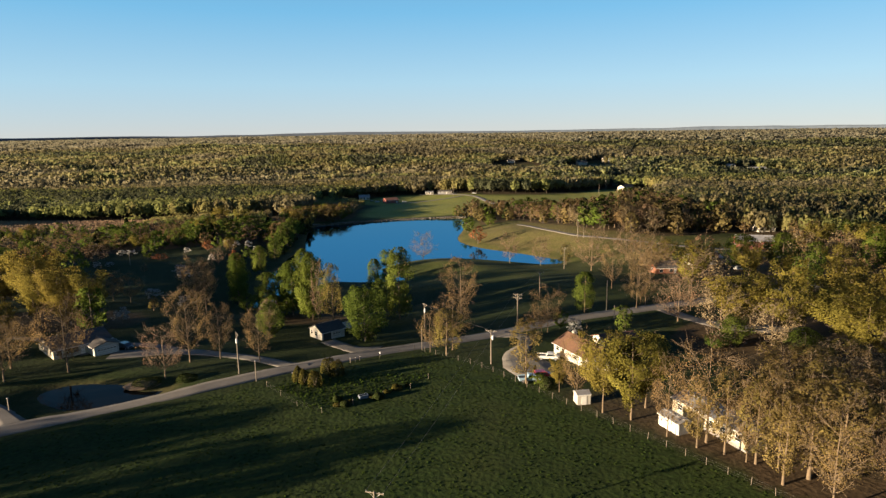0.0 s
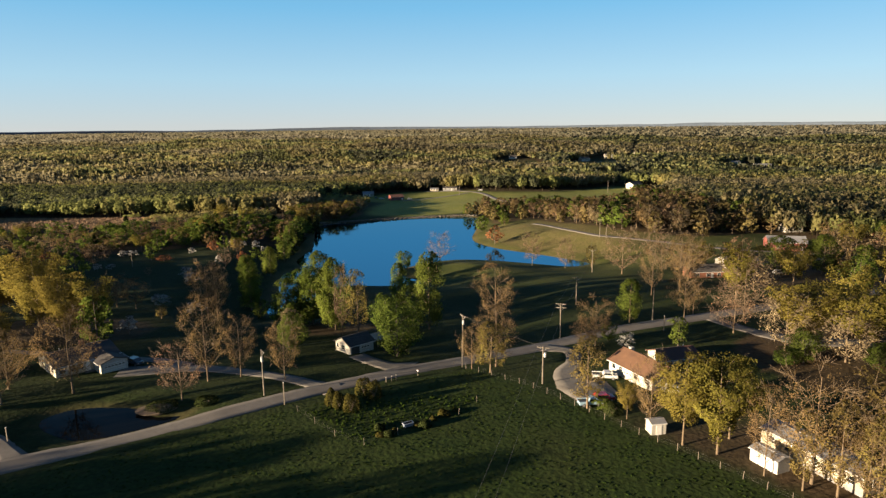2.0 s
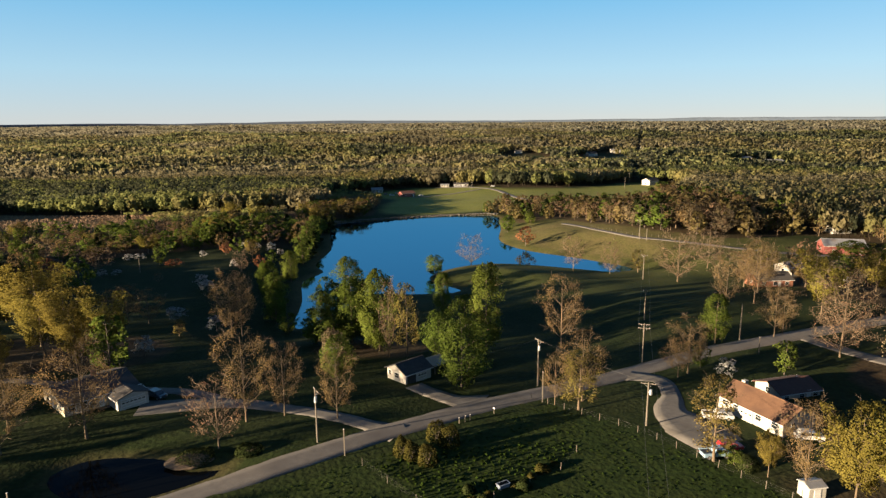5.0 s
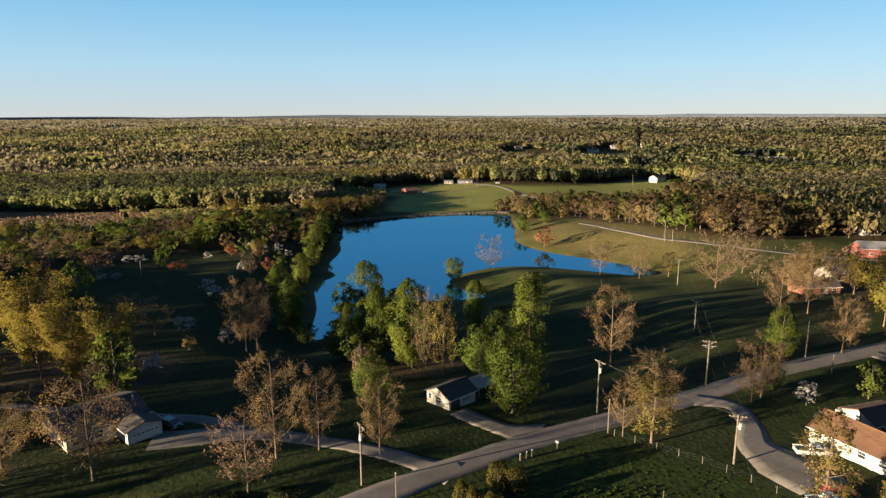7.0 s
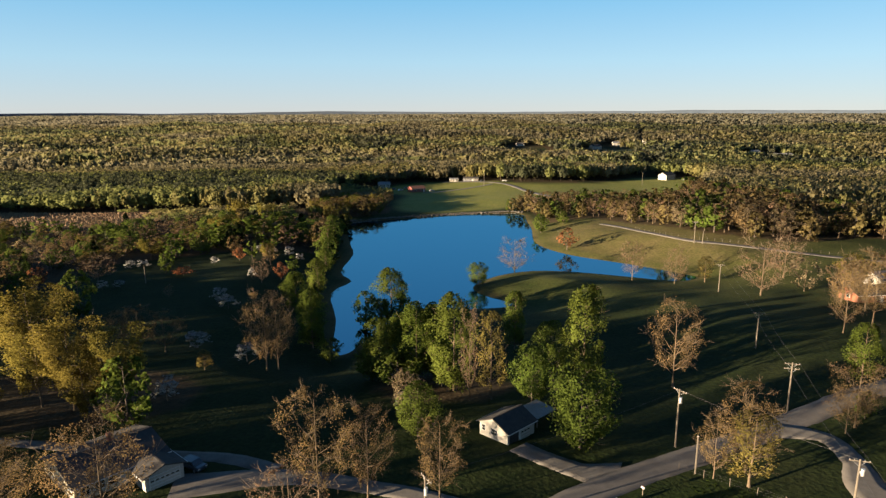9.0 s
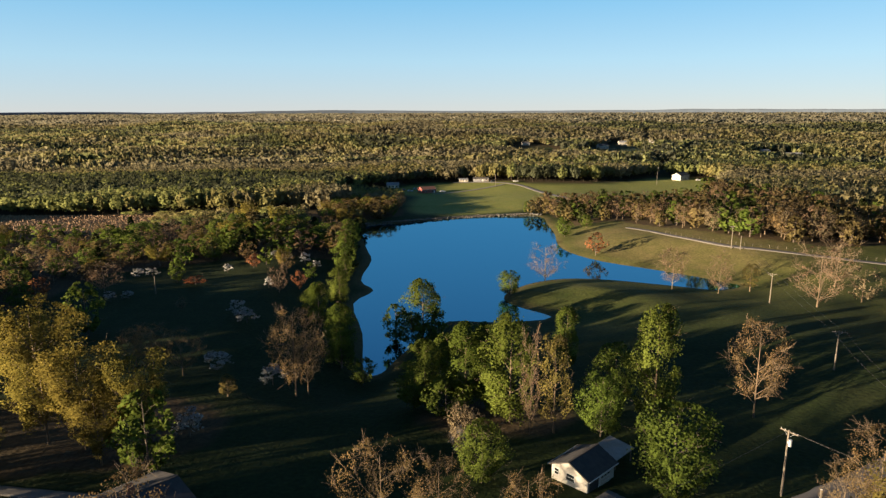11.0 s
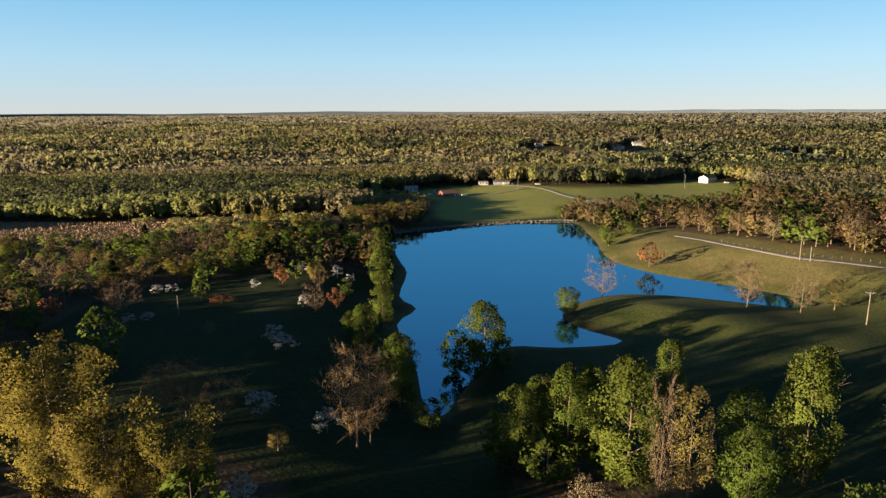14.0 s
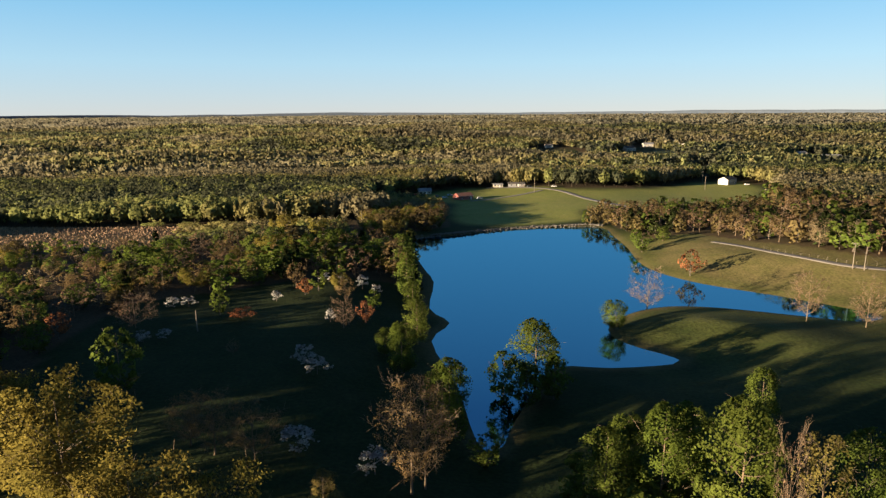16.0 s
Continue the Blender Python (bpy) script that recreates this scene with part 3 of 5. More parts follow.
    # keep the crown within its outline, with lobes in it
    u = np.clip((cc[:, 2] / h - base_at) / (1 - base_at), 0, 1)
    off = cc[:, :2] - np.c_[np.interp(cc[:, 2], trunk[:, 2], trunk[:, 0]), np.interp(cc[:, 2], trunk[:, 2], trunk[:, 1])]
    az, rad = np.arctan2(off[:, 1], off[:, 0]), np.hypot(off[:, 0], off[:, 1])
    most = 0.5 * w * prof(u) * (0.97 + 0.20 * np.sin(3 * az + seed + 2 * u) + 0.18 * np.sin(9 * u + 2 * az + seed) + 0.08 * np.sin(7 * az - 5 * u)) + 0.02 * w
    k = np.where(rad > most, most * rng.uniform(0.75, 1.0, len(cc)) / (rad + 1e-6), 1.0)
    cc[:, :2] += off * (k - 1)[:, None]
    cc[:, 2] = np.minimum(cc[:, 2], h)
    lv, lf, ln = leaves(rng, cc, size, flat)
    v, f = np.concatenate([a for a, _ in wood]), np.concatenate([b for _, b in wood])
    return mesh_of(name + "_trunk", v, f, bark or M_BARK, None, True), mesh_of(name + "_crown", lv, lf, mat, None, False, ln), h, w


# kind: height, width, crown from, outline, limbs, branches, twigs, leaves each, leaf size, spread of a clump, leaves, bark
KINDS = {
    "poplar_tree": (19, 9, 0.13, "column", 24, 5, 0, 36, 0.33, 0.80, "poplar", M_PALE_BARK),
    "maple_tree": (13, 12, 0.14, "round", 22, 6, 0, 26, 0.36, 0.75, "maple", M_BARK),
    "golden_tree": (17, 12, 0.33, "vase", 22, 5, 1, 32, 0.30, 0.66, "golden", M_PALE_BARK),
    "budding_tree": (15, 11, 0.27, "round", 19, 5, 5, 7.0, 0.17, 0.40, "tan", M_PALE_BARK),
    "bare_tree": (12, 11, 0.22, "round", 18, 5, 7, 0.8, 0.24, 0.25, "pink", M_PALE_BARK),
    "pale_tree": (13, 12, 0.2, "round", 18, 5, 3, 4.5, 0.36, 0.55, "pale", M_PALE_BARK),
    "dogwood_tree": (4, 5, 0.3, "flat", 9, 5, 0, 5, 0.36, 0.3, "dogwood", M_BARK),
    "redbud_tree": (7, 6, 0.25, "round", 11, 5, 1, 4, 0.4, 0.35, "rust", M_BARK),
    "cedar_tree": (11, 5.5, 0.04, "cone", 30, 4, 0, 7, 0.5, 0.3, "cedar", M_BARK),
    "leafing_tree": (20, 8, 0.2, "column", 20, 5, 3, 6, 0.32, 0.5, "olive", M_PALE_BARK),
    "juniper_tree": (9, 5.5, 0.06, "column", 18, 4, 0, 8, 0.5, 0.4, "juniper", M_BARK),
    "young_green_tree": (9, 6.5, 0.15, "round", 13, 5, 0, 7, 0.5, 0.45, "maple", M_BARK),
}
LABELS = {
    "poplar_tree": "tall green poplar in fresh spring leaf on the lawn",
    "maple_tree": "broad leafy green maple with a short trunk",
    "golden_tree": "tall tree with golden yellow spring leaves",
    "budding_tree": "tall tree with tan buds on mostly bare branches",
    "bare_tree": "bare spreading tree with pale thin twigs",
    "pale_tree": "spreading tree with pale cream blossom buds",
    "dogwood_tree": "small dogwood tree in white blossom on the lawn",
    "redbud_tree": "small tree with rusty red spring buds",
    "cedar_tree": "dark green pointed cedar with dense needles",
    "leafing_tree": "tall slender tree with opening olive tan leaves",
    "juniper_tree": "russet green juniper with a dense ragged crown",
    "young_green_tree": "small rounded tree in deep green leaf",
}
VARIANTS = {}
for k_no, (k_name, k) in enumerate(KINDS.items()):
    VARIANTS[k_name] = [tree_meshes(k_name, 100 * k_no + s, *k[:10], LEAF[k[10]], k[11], flat=0.6 if k[3] == "flat" else 0.0) for s in range(3)]
LIGHT = {}
for k_no, (k_name, k) in enumerate(KINDS.items()):
    LIGHT[k_name] = [tree_meshes(k_name + "_copse", 900 + 100 * k_no + s, *k[:4], max(8, int(k[4] * 0.7)), 3, min(k[6], 2), max(2.2, k[7] * 0.7), max(0.5, k[8] * 1.6), k[9] * 1.15, LEAF[k[10]], k[11], flat=0.6 if k[3] == "flat" else 0.0) for s in range(2)]

tree_rng = random.Random(5)


def tree(kind, x, y, h, w, light=False, label="", group=""):
    trunk_me, crown_me, h0, w0 = tree_rng.choice((LIGHT if light else VARIANTS)[kind])
    t = empty(kind, at_ground(x, y, tree_rng.uniform(0, 360)))
    t.scale = (w / w0, w / w0, h / h0)
    under("trunk", trunk_me, t), under("crown", crown_me, t)
    return tagged(t, label or LABELS[kind], "tree", group)


def trees(kind, *places, **more):
    for x, y, h, w in places:
        tree(kind, x, y, h, w, **more)


# round the white house, the pond and the road
trees("budding_tree", (-86.6, 133.2, 16.8, 12), (-61.6, 139.4, 16.9, 9.6), (-55.5, 142, 13.6, 7.4), (-45.6, 140.4, 12.6, 7), (-97.2, 127.4, 14.5, 10), (-101, 135, 12, 10))
trees("bare_tree", (-63.2, 130, 11.4, 9.6))
trees("budding_tree", (1.6, 183.2, 18.4, 10))
trees("budding_tree", (-0.6, 148, 13.6, 9.6), (-6, 146.4, 10, 5.4))
trees("leafing_tree", (-2, 144, 11.2, 7.2))
trees("leafing_tree", (14.9, 125, 13.9, 6.8))
trees("golden_tree", (21, 120.5, 7, 3.9))
trees("young_green_tree", (17.6, 124, 2.6, 3.6))
trees("budding_tree", (24.2, 161.4, 12, 8.8), (21.5, 159.5, 8, 6))
trees("budding_tree", (23.6, 115.6, 14.0, 7.4), (53.6, 184.4, 12.9, 8.2), (57, 187, 12, 7), (51.9, 208.7, 16.4, 8.2), (62.5, 214, 18, 10.5))
trees("young_green_tree", (43.5, 159.8, 7, 5), (28, 164.5, 5, 4))
trees("poplar_tree", (37.4, 180, 12.1, 6.2))
trees("dogwood_tree", (30.6, 157.4, 4.3, 4.6))
trees("bare_tree", (68.4, 181.2, 15.5, 14), (61, 170, 13, 12), (54.2, 252.8, 17.2, 14), (74, 276.5, 15.7, 12.4))
trees("budding_tree", (70.6, 228.9, 17, 13))
# the clump behind the garage
trees("poplar_tree", (-16.8, 182.6, 21.8, 8.6), (-42.6, 182.6, 20.3, 9.4), (-50.2, 188.6, 17, 8.4), (-57.8, 188.5, 13.8, 7.6), (-27.4, 208.3, 14.5, 5.6), (-53.5, 193.5, 14, 7.5), (-46.4, 190, 16.4, 7.6), (-59.2, 241, 16.6, 10))
trees("leafing_tree", (-35.6, 177.8, 18, 6.4))
trees("bare_tree", (-39.8, 177.2, 18, 3.6))
trees("maple_tree", (-28, 176, 11.5, 8), (-23.2, 156.2, 13.6, 12), (-49.2, 161, 9.5, 7.4), (-21.8, 190, 12, 8.6))
trees("young_green_tree", (-54, 184, 8, 8), (-45, 185, 9, 8), (-60, 191, 9, 8), (-66.3, 238, 11.2, 7.5), (-56, 236, 10, 7), (-62, 234, 9, 7), (-72, 210, 6, 6))
trees("pale_tree", (-51.4, 168.9, 9, 5.6))
trees("dogwood_tree", (-90, 203, 4.4, 6), (-109, 243.4, 4.6, 5.5), (-105.8, 239.5, 3.6, 6), (-103, 208, 4, 7), (-97, 176, 4.5, 6), (-52, 170, 4.5, 4))
trees("budding_tree", (-84, 197.6, 18.2, 11.4), (-82, 200, 16.8, 8.5))
trees("leafing_tree", (-96.4, 193.9, 4.5, 3.6))
# the lake's banks
trees("maple_tree", (-31.3, 280.5, 8.2, 7.4))
trees("poplar_tree", (-88.4, 248.3, 12.4, 7), (-85.6, 269.6, 12.2, 7), (-78, 219.5, 15.6, 8), (-80, 227, 11, 6.5), (-93, 258, 7, 5))
trees("bare_tree", (-16.4, 299.4, 12.6, 11), (23.8, 284, 14.2, 9.4), (37, 278.4, 12.8, 8.6), (75.5, 246, 11, 10))
trees("leafing_tree", (48.7, 281, 9.4, 6))
trees("redbud_tree", (11, 336.5, 9.4, 8.4))
trees("young_green_tree", (6, 377, 8.5, 7.5), (8, 392, 7, 6))
trees("maple_tree", (-90, 309, 11, 9), (-92, 338, 12, 10), (-95, 362, 11, 10), light=True)
trees("poplar_tree", (-91, 323, 13, 7), (-94, 352, 13, 7), (-88, 300, 9, 6), light=True)
trees("cedar_tree", (-88, 314, 9, 5.5), (-90, 330, 10, 6), (-91, 344, 10, 6), (-93, 375, 10, 6), (-92, 388, 9, 6), light=True)
trees("budding_tree", (-96, 331, 12, 9), (-97, 345, 12, 9), (-108, 296, 7, 6), (-126, 311, 8, 7), light=True)
trees("young_green_tree", (-118, 307, 6.5, 5.5), (-99, 294, 5.5, 5), (-146, 300, 8, 7), light=True)
# the orchard lawn beside the lake
trees("bare_tree", (-158, 269, 8.6, 10), (-105, 272, 8.1, 6), (-127, 250, 3.3, 3.2))
trees("budding_tree", (-116, 206, 10, 9.5), (-109, 204, 9.5, 9), (-121, 209, 9, 8))
trees("young_green_tree", (-142, 229, 13.5, 9), (-140, 280, 7.1, 5), (-98, 163, 12.6, 9), (-102, 167, 9, 7))
trees("redbud_tree", (-173, 261, 6.5, 6), (-100, 279, 6.2, 4.4), (-121, 301, 5.2, 5), (-133, 277, 2.7, 7))
trees("golden_tree", (-111, 303, 6.8, 5.4))
trees("dogwood_tree", (-156, 288, 3, 5), (-152, 289, 2.9, 5), (-151, 258, 2.8, 4.4), (-147, 261, 2.3, 4.4), (-128, 294, 3, 4), (-105, 313, 4.4, 4.6), (-100, 310, 3, 3.8), (-109, 275, 3.5, 3.3), (-112, 316, 3, 4), (-118, 318, 3, 4))
# golden trees beyond the white house; those past x -150 are unseen, added for shade
trees("golden_tree", (-125.4, 182.6, 20.6, 16), (-111.2, 170.4, 16.6, 11.6), (-102.5, 170.5, 15.6, 10.5), (-118, 172, 15, 11), (-121, 159, 9, 9), (-140, 188, 17, 13), (-136, 195, 16, 11), (-153, 191, 16, 12), (-159, 201, 15, 12), (-151, 207, 14, 11), (-168, 209, 15, 12), (-106, 165, 11, 8), (-128, 160, 8, 9))
# along the pasture's fence and round the trailer
trees("golden_tree", (32, 108, 15.6, 11.5), (27.6, 111, 15, 9.5), (36, 113, 13.5, 9))
trees("budding_tree", (42.2, 99.4, 17.8, 12.5), (50, 91, 15, 8), (66, 102, 15, 11), (46, 93, 13, 5.5), (36.4, 101.6, 14, 6), (56, 100, 15, 9), (65, 92, 15, 10), (61, 79, 16, 10), (52, 80, 16, 9))
trees("leafing_tree", (53, 88, 15.5, 9), (59, 97, 15, 10), (72, 93, 15, 11), (50.5, 96, 15, 7), (48.5, 86.5, 14, 6.5), (43.6, 95.4, 14.5, 5.6), (47.2, 92.4, 14, 6), (40, 97.6, 12.5, 4.6), (76, 100, 14, 10), (64, 110, 13, 9), (57, 87, 16, 10), (70, 84, 15, 12))
# the wooded yards across the road
trees("golden_tree", (72, 158, 15.4, 15), (82, 153, 15, 15), (92, 145, 14, 17), (78, 164, 14, 13), (100, 152, 15, 14), (90, 135, 14, 15), (102, 134, 14, 14))
trees("leafing_tree", (60, 112, 13, 10), (74, 116, 12, 10), (84, 108, 13, 11), (92, 118, 13, 12), (80, 96, 14, 11))
trees("pale_tree", (66.8, 156, 13.6, 11), (76, 148, 11, 13), (75.5, 119, 10, 14), (88, 120, 12, 13), (70, 110, 11, 10))
trees("maple_tree", (67, 148, 7.5, 8), (80, 141, 6, 9), (62, 146, 4, 6))
trees("poplar_tree", (113, 251, 14.2, 13), (128.5, 250, 14.8, 12))


def scatter(seed, x0, x1, y0, y1, step, keep, loose=0.45):
    rng = np.random.default_rng(seed)
    gx, gy = np.meshgrid(np.arange(x0, x1, step), np.arange(y0, y1, step))
    x, y = gx.ravel() + rng.uniform(-loose, loose, gx.size) * step, gy.ravel() + rng.uniform(-loose, loose, gx.size) * step
    ok = keep(x, y)
    return x[ok], y[ok], rng


def near_woods(x, y):
    """The nearer edges of the woods, where single trees can be told apart."""
    reach = np.hypot(x + 60, y - 90)
    return woods_here(x, y) & ~grove_here(x, y) & ~thicket_here(x, y) & (reach < 330) & (away(x, y, OPEN_LINE, True) < 60) & (y > 95) & (np.arctan2(np.abs(x + 45), y - 30) < radians(62))


def thicket_here(x, y):
    """The belt of low mixed trees between the orchard lawn and the stubble field."""
    return (x > -330) & (x < -94) & (y > 283) & (y < 378)


nx, ny, nrng = scatter(11, -330, 330, 95, 430, 10.3, near_woods)
for x, y in zip(nx, ny):
    lump = noise.noise((x / 30, y / 30, 0.5))
    left = x < 0
    kinds = ("maple_tree", "budding_tree", "golden_tree", "young_green_tree", "cedar_tree", "bare_tree", "budding_tree", "dogwood_tree") if left else ("budding_tree", "golden_tree", "pale_tree", "golden_tree", "cedar_tree", "budding_tree", "poplar_tree", "bare_tree")
    kind = kinds[int((lump * 1.6 + 0.5 + nrng.uniform(-0.32, 0.32)) * 8) % 8]
    h0, w0 = KINDS[kind][:2]
    s = nrng.uniform(0.45, 0.75) if y > 285 else nrng.uniform(0.85, 1.15) if left else nrng.uniform(0.65, 1.0)
    if x < -150 and (y > 235 or y < 196):
        s *= 0.4 if x < -190 and (y > 285 or y < 196) else 0.6
    tree(kind, x, y, h0 * s, w0 * s * 1.18, True, "", "woods round the lake")
tx, ty, trng = scatter(13, -330, -94, 283, 378, 7.4, lambda x, y: thicket_here(x, y) & woods_here(x, y) & (away(x, y, SHORE, True) > 4), 0.6)
for x, y in zip(tx, ty):
    kind = ("young_green_tree", "budding_tree", "golden_tree", "maple_tree", "juniper_tree", "maple_tree", "pale_tree", "budding_tree", "young_green_tree", "poplar_tree", "bare_tree", "cedar_tree")[trng.integers(12)]
    hh = trng.uniform(3.6, 6.5) if x < -200 else trng.uniform(4.5, 8.5) if x < -150 else trng.uniform(6, 10.5)
    tree(kind, x, y, hh, hh * (0.7 if kind in ("poplar_tree", "cedar_tree") else 1.25), True, "", "trees beside the stubble field")
# trees on the lawns at the right-hand yards and behind the hill
for kind, x, y, h, w in (("golden_tree", 84, 255, 12, 11), ("budding_tree", 93, 246, 13, 12), ("golden_tree", 90, 232, 13, 12), ("bare_tree", 100, 255, 14, 15), ("bare_tree", 79, 247, 12, 11), ("pale_tree", 86, 214, 12, 13), ("golden_tree", 104, 224, 12, 11), ("budding_tree", 112, 240, 12, 11), ("maple_tree", 118, 212, 11, 10), ("poplar_tree", 128, 226, 13, 8), ("golden_tree", 130, 262, 11, 10), ("budding_tree", 120, 190, 13, 12), ("golden_tree", 110, 178, 14, 13), ("pale_tree", 132, 172, 13, 14)):
    tree(kind, x, y, h, w, True)
bx2, by2, brng = scatter(23, -116, -76, 422, 474, 6.2, lambda x, y: (away(x, y, SHORE, True) > 7) & (y > 424 + 0.5 * (x + 96)))
for x, y in zip(bx2, by2):
    kind = ("budding_tree", "golden_tree", "juniper_tree", "budding_tree", "maple_tree")[brng.integers(5)]
    hh = brng.uniform(6.5, 9.5)
    tree(kind, x, y, hh, hh * 0.95, True, "", "brush beside the dam")
gx2, gy2, grng = scatter(17, 76, 152, 168, 268, 11.5, lambda x, y: (away(x, y, ROAD_LINE, False) > 7) & (x + 0.6 * (y - 168) > 96) & (np.hypot(x - 82, y - 245) > 9) & (np.hypot(x - 104, y - 268) > 10))
for x, y in zip(gx2, gy2):
    if grng.uniform() < 0.5:
        kind = ("golden_tree", "budding_tree", "pale_tree", "bare_tree", "golden_tree", "cedar_tree", "budding_tree")[grng.integers(7)]
        k = grng.uniform(0.65, 0.95)
        tree(kind, x, y, KINDS[kind][0] * k, KINDS[kind][1] * k * 1.1, True, "", "trees in the yards")
vx, vy, vrng = scatter(19, 0, 150, 330, 560, 7.6, lambda x, y: grove_here(x, y) & woods_here(x, y) & (away(x, y, SHORE, True) > 4))
for x, y in zip(vx, vy):
    if vrng.uniform() < 0.88:
        kind = ("juniper_tree", "juniper_tree", "budding_tree", "cedar_tree", "bare_tree", "juniper_tree", "budding_tree", "young_green_tree")[vrng.integers(8)]
        hh = vrng.uniform(7.5, 11.5) * (1.35 if x > 70 + (y - 380) * 0.45 else 0.7 if y > 470 else 1.0)
        tree(kind, x, y, hh, hh * (0.72 if kind in ("juniper_tree", "cedar_tree") else 0.95), True, "", "grove behind the hill")
trees("pale_tree", (66, 352, 11, 11), (78, 345, 12, 12), (90, 340, 13, 13), (104, 336, 12, 12), (118, 342, 13, 12))
trees("budding_tree", (58, 366, 12, 9), (72, 362, 13, 9), (98, 350, 13, 11), (128, 350, 13, 11), (112, 352, 13, 10))
trees("poplar_tree", (-2, 449, 7, 4), (44, 450, 12, 6), (80, 470, 11, 6), (20, 392, 7, 6), light=True)
trees("juniper_tree", (0, 446, 8, 5), (5, 449, 9, 6), (9, 445, 8, 5), (13, 425, 9, 6), (17, 418, 9, 6), light=True)
# tall trees out of view, added to shade the pond and the house lawns
trees("maple_tree", (-134, 112, 14, 11), (-120, 104, 12, 10), (-140, 128, 15, 12), (-150, 136, 15, 12), (-128, 134, 13, 11), (-160, 145, 13, 12), (-166, 152, 14, 13), (-174, 160, 14, 13), (-168, 138, 14, 12), (-180, 168, 14, 13), (-186, 178, 14, 12), (-190, 160, 14, 12), light=True)
# tall trees out beside the pasture, unseen, whose long shadows cross it
trees("maple_tree", (-98, 61, 15, 12), (-92, 57, 11, 9), (-137, 63, 15, 13), (-129, 55, 15, 13), (-128, 70, 14, 12), (-145, 58, 15, 13), (-140, 72, 14, 12))


# ---- far woods, too many to count ----
def crown_patterns(count, quads, size, seed, low):
    rng = np.random.default_rng(seed)
    out = []
    for _ in range(count):
        d = rng.normal(size=(quads, 3))
        d[:, 2] = np.abs(d[:, 2]) * 1.0 - low
        d /= np.linalg.norm(d, axis=1)[:, None]
        lumps = 1 + 0.22 * np.sin(d[:, 0] * 4 + rng.uniform(0, 6)) * np.sin(d[:, 1] * 4 + rng.uniform(0, 6))
        c = d * lumps[:, None] * rng.uniform(0.72, 1.0, (quads, 1))
        nrm = d + rng.normal(0, 0.5, d.shape)
        nrm /= np.linalg.norm(nrm, axis=1)[:, None]
        a = np.cross(nrm, rng.normal(size=d.shape))
        a /= np.linalg.norm(a, axis=1)[:, None] + 1e-9
        b = np.cross(nrm, a)
        s = size * rng.uniform(0.65, 1.3, (quads, 1))
        soft = 0.55 * d + 0.22 * rng.normal(size=d.shape) + np.array([0, 0, 0.2])
        soft = np.repeat(soft / np.linalg.norm(soft, axis=1)[:, None], 3, 0)
        out.append(np.c_[np.stack([c + 1.2 * a * s, c + (b - 0.6 * a) * s, c - (b + 0.6 * a) * s], 1).reshape(-1, 3), soft])
    return out


def fuzzy_patterns(count, sides, sprays, size, seed):
    """Crowns of woods seen from far off: a small ragged core and loose sprays of twigs and leaves round it."""
    rng = np.random.default_rng(seed)
    out = []
    for _ in range(count):
        ang = np.arange(sides) * 2 * math.pi / sides
        low = np.c_[np.cos(ang), np.sin(ang), np.zeros(sides)] * rng.uniform(0.5, 0.75, (sides, 1)) + (0, 0, -0.6)
        high = np.c_[np.cos(ang + 0.5), np.sin(ang + 0.5), np.zeros(sides)] * rng.uniform(0.3, 0.5, (sides, 1)) + (0, 0, 0.3)
        top = np.array([rng.normal(0, 0.15), rng.normal(0, 0.15), 0.65])
        tris = []
        for i in range(sides):
            j = (i + 1) % sides
            tris += [(low[i], low[j], high[i]), (low[j], high[j], high[i]), (high[i], high[j], top)]
        for _ in range(sprays):
            d = rng.normal(size=3)
            d[2] = abs(d[2]) - 0.25
            d /= np.linalg.norm(d)
            c = d * rng.uniform(0.75, 1.05)
            e = rng.normal(size=(3, 3)) * size
            tris.append((c + e[0], c + e[1], c + e[2]))
        v = np.array(tris)
        n = v.mean(1)
        n = n / (np.linalg.norm(n, axis=1)[:, None] + 1e-6) * 0.6 + rng.normal(0, 0.6, n.shape) + (0, 0, 0.1)
        n = np.repeat(n / np.linalg.norm(n, axis=1)[:, None], 3, 0)
        out.append(np.c_[v.reshape(-1, 3), n])
    return out


TONES = np.array([(0.138, 0.120, 0.042), (0.126, 0.116, 0.042), (0.105, 0.112, 0.036), (0.134, 0.114, 0.053), (0.124, 0.108, 0.057), (0.046, 0.050, 0.026)])


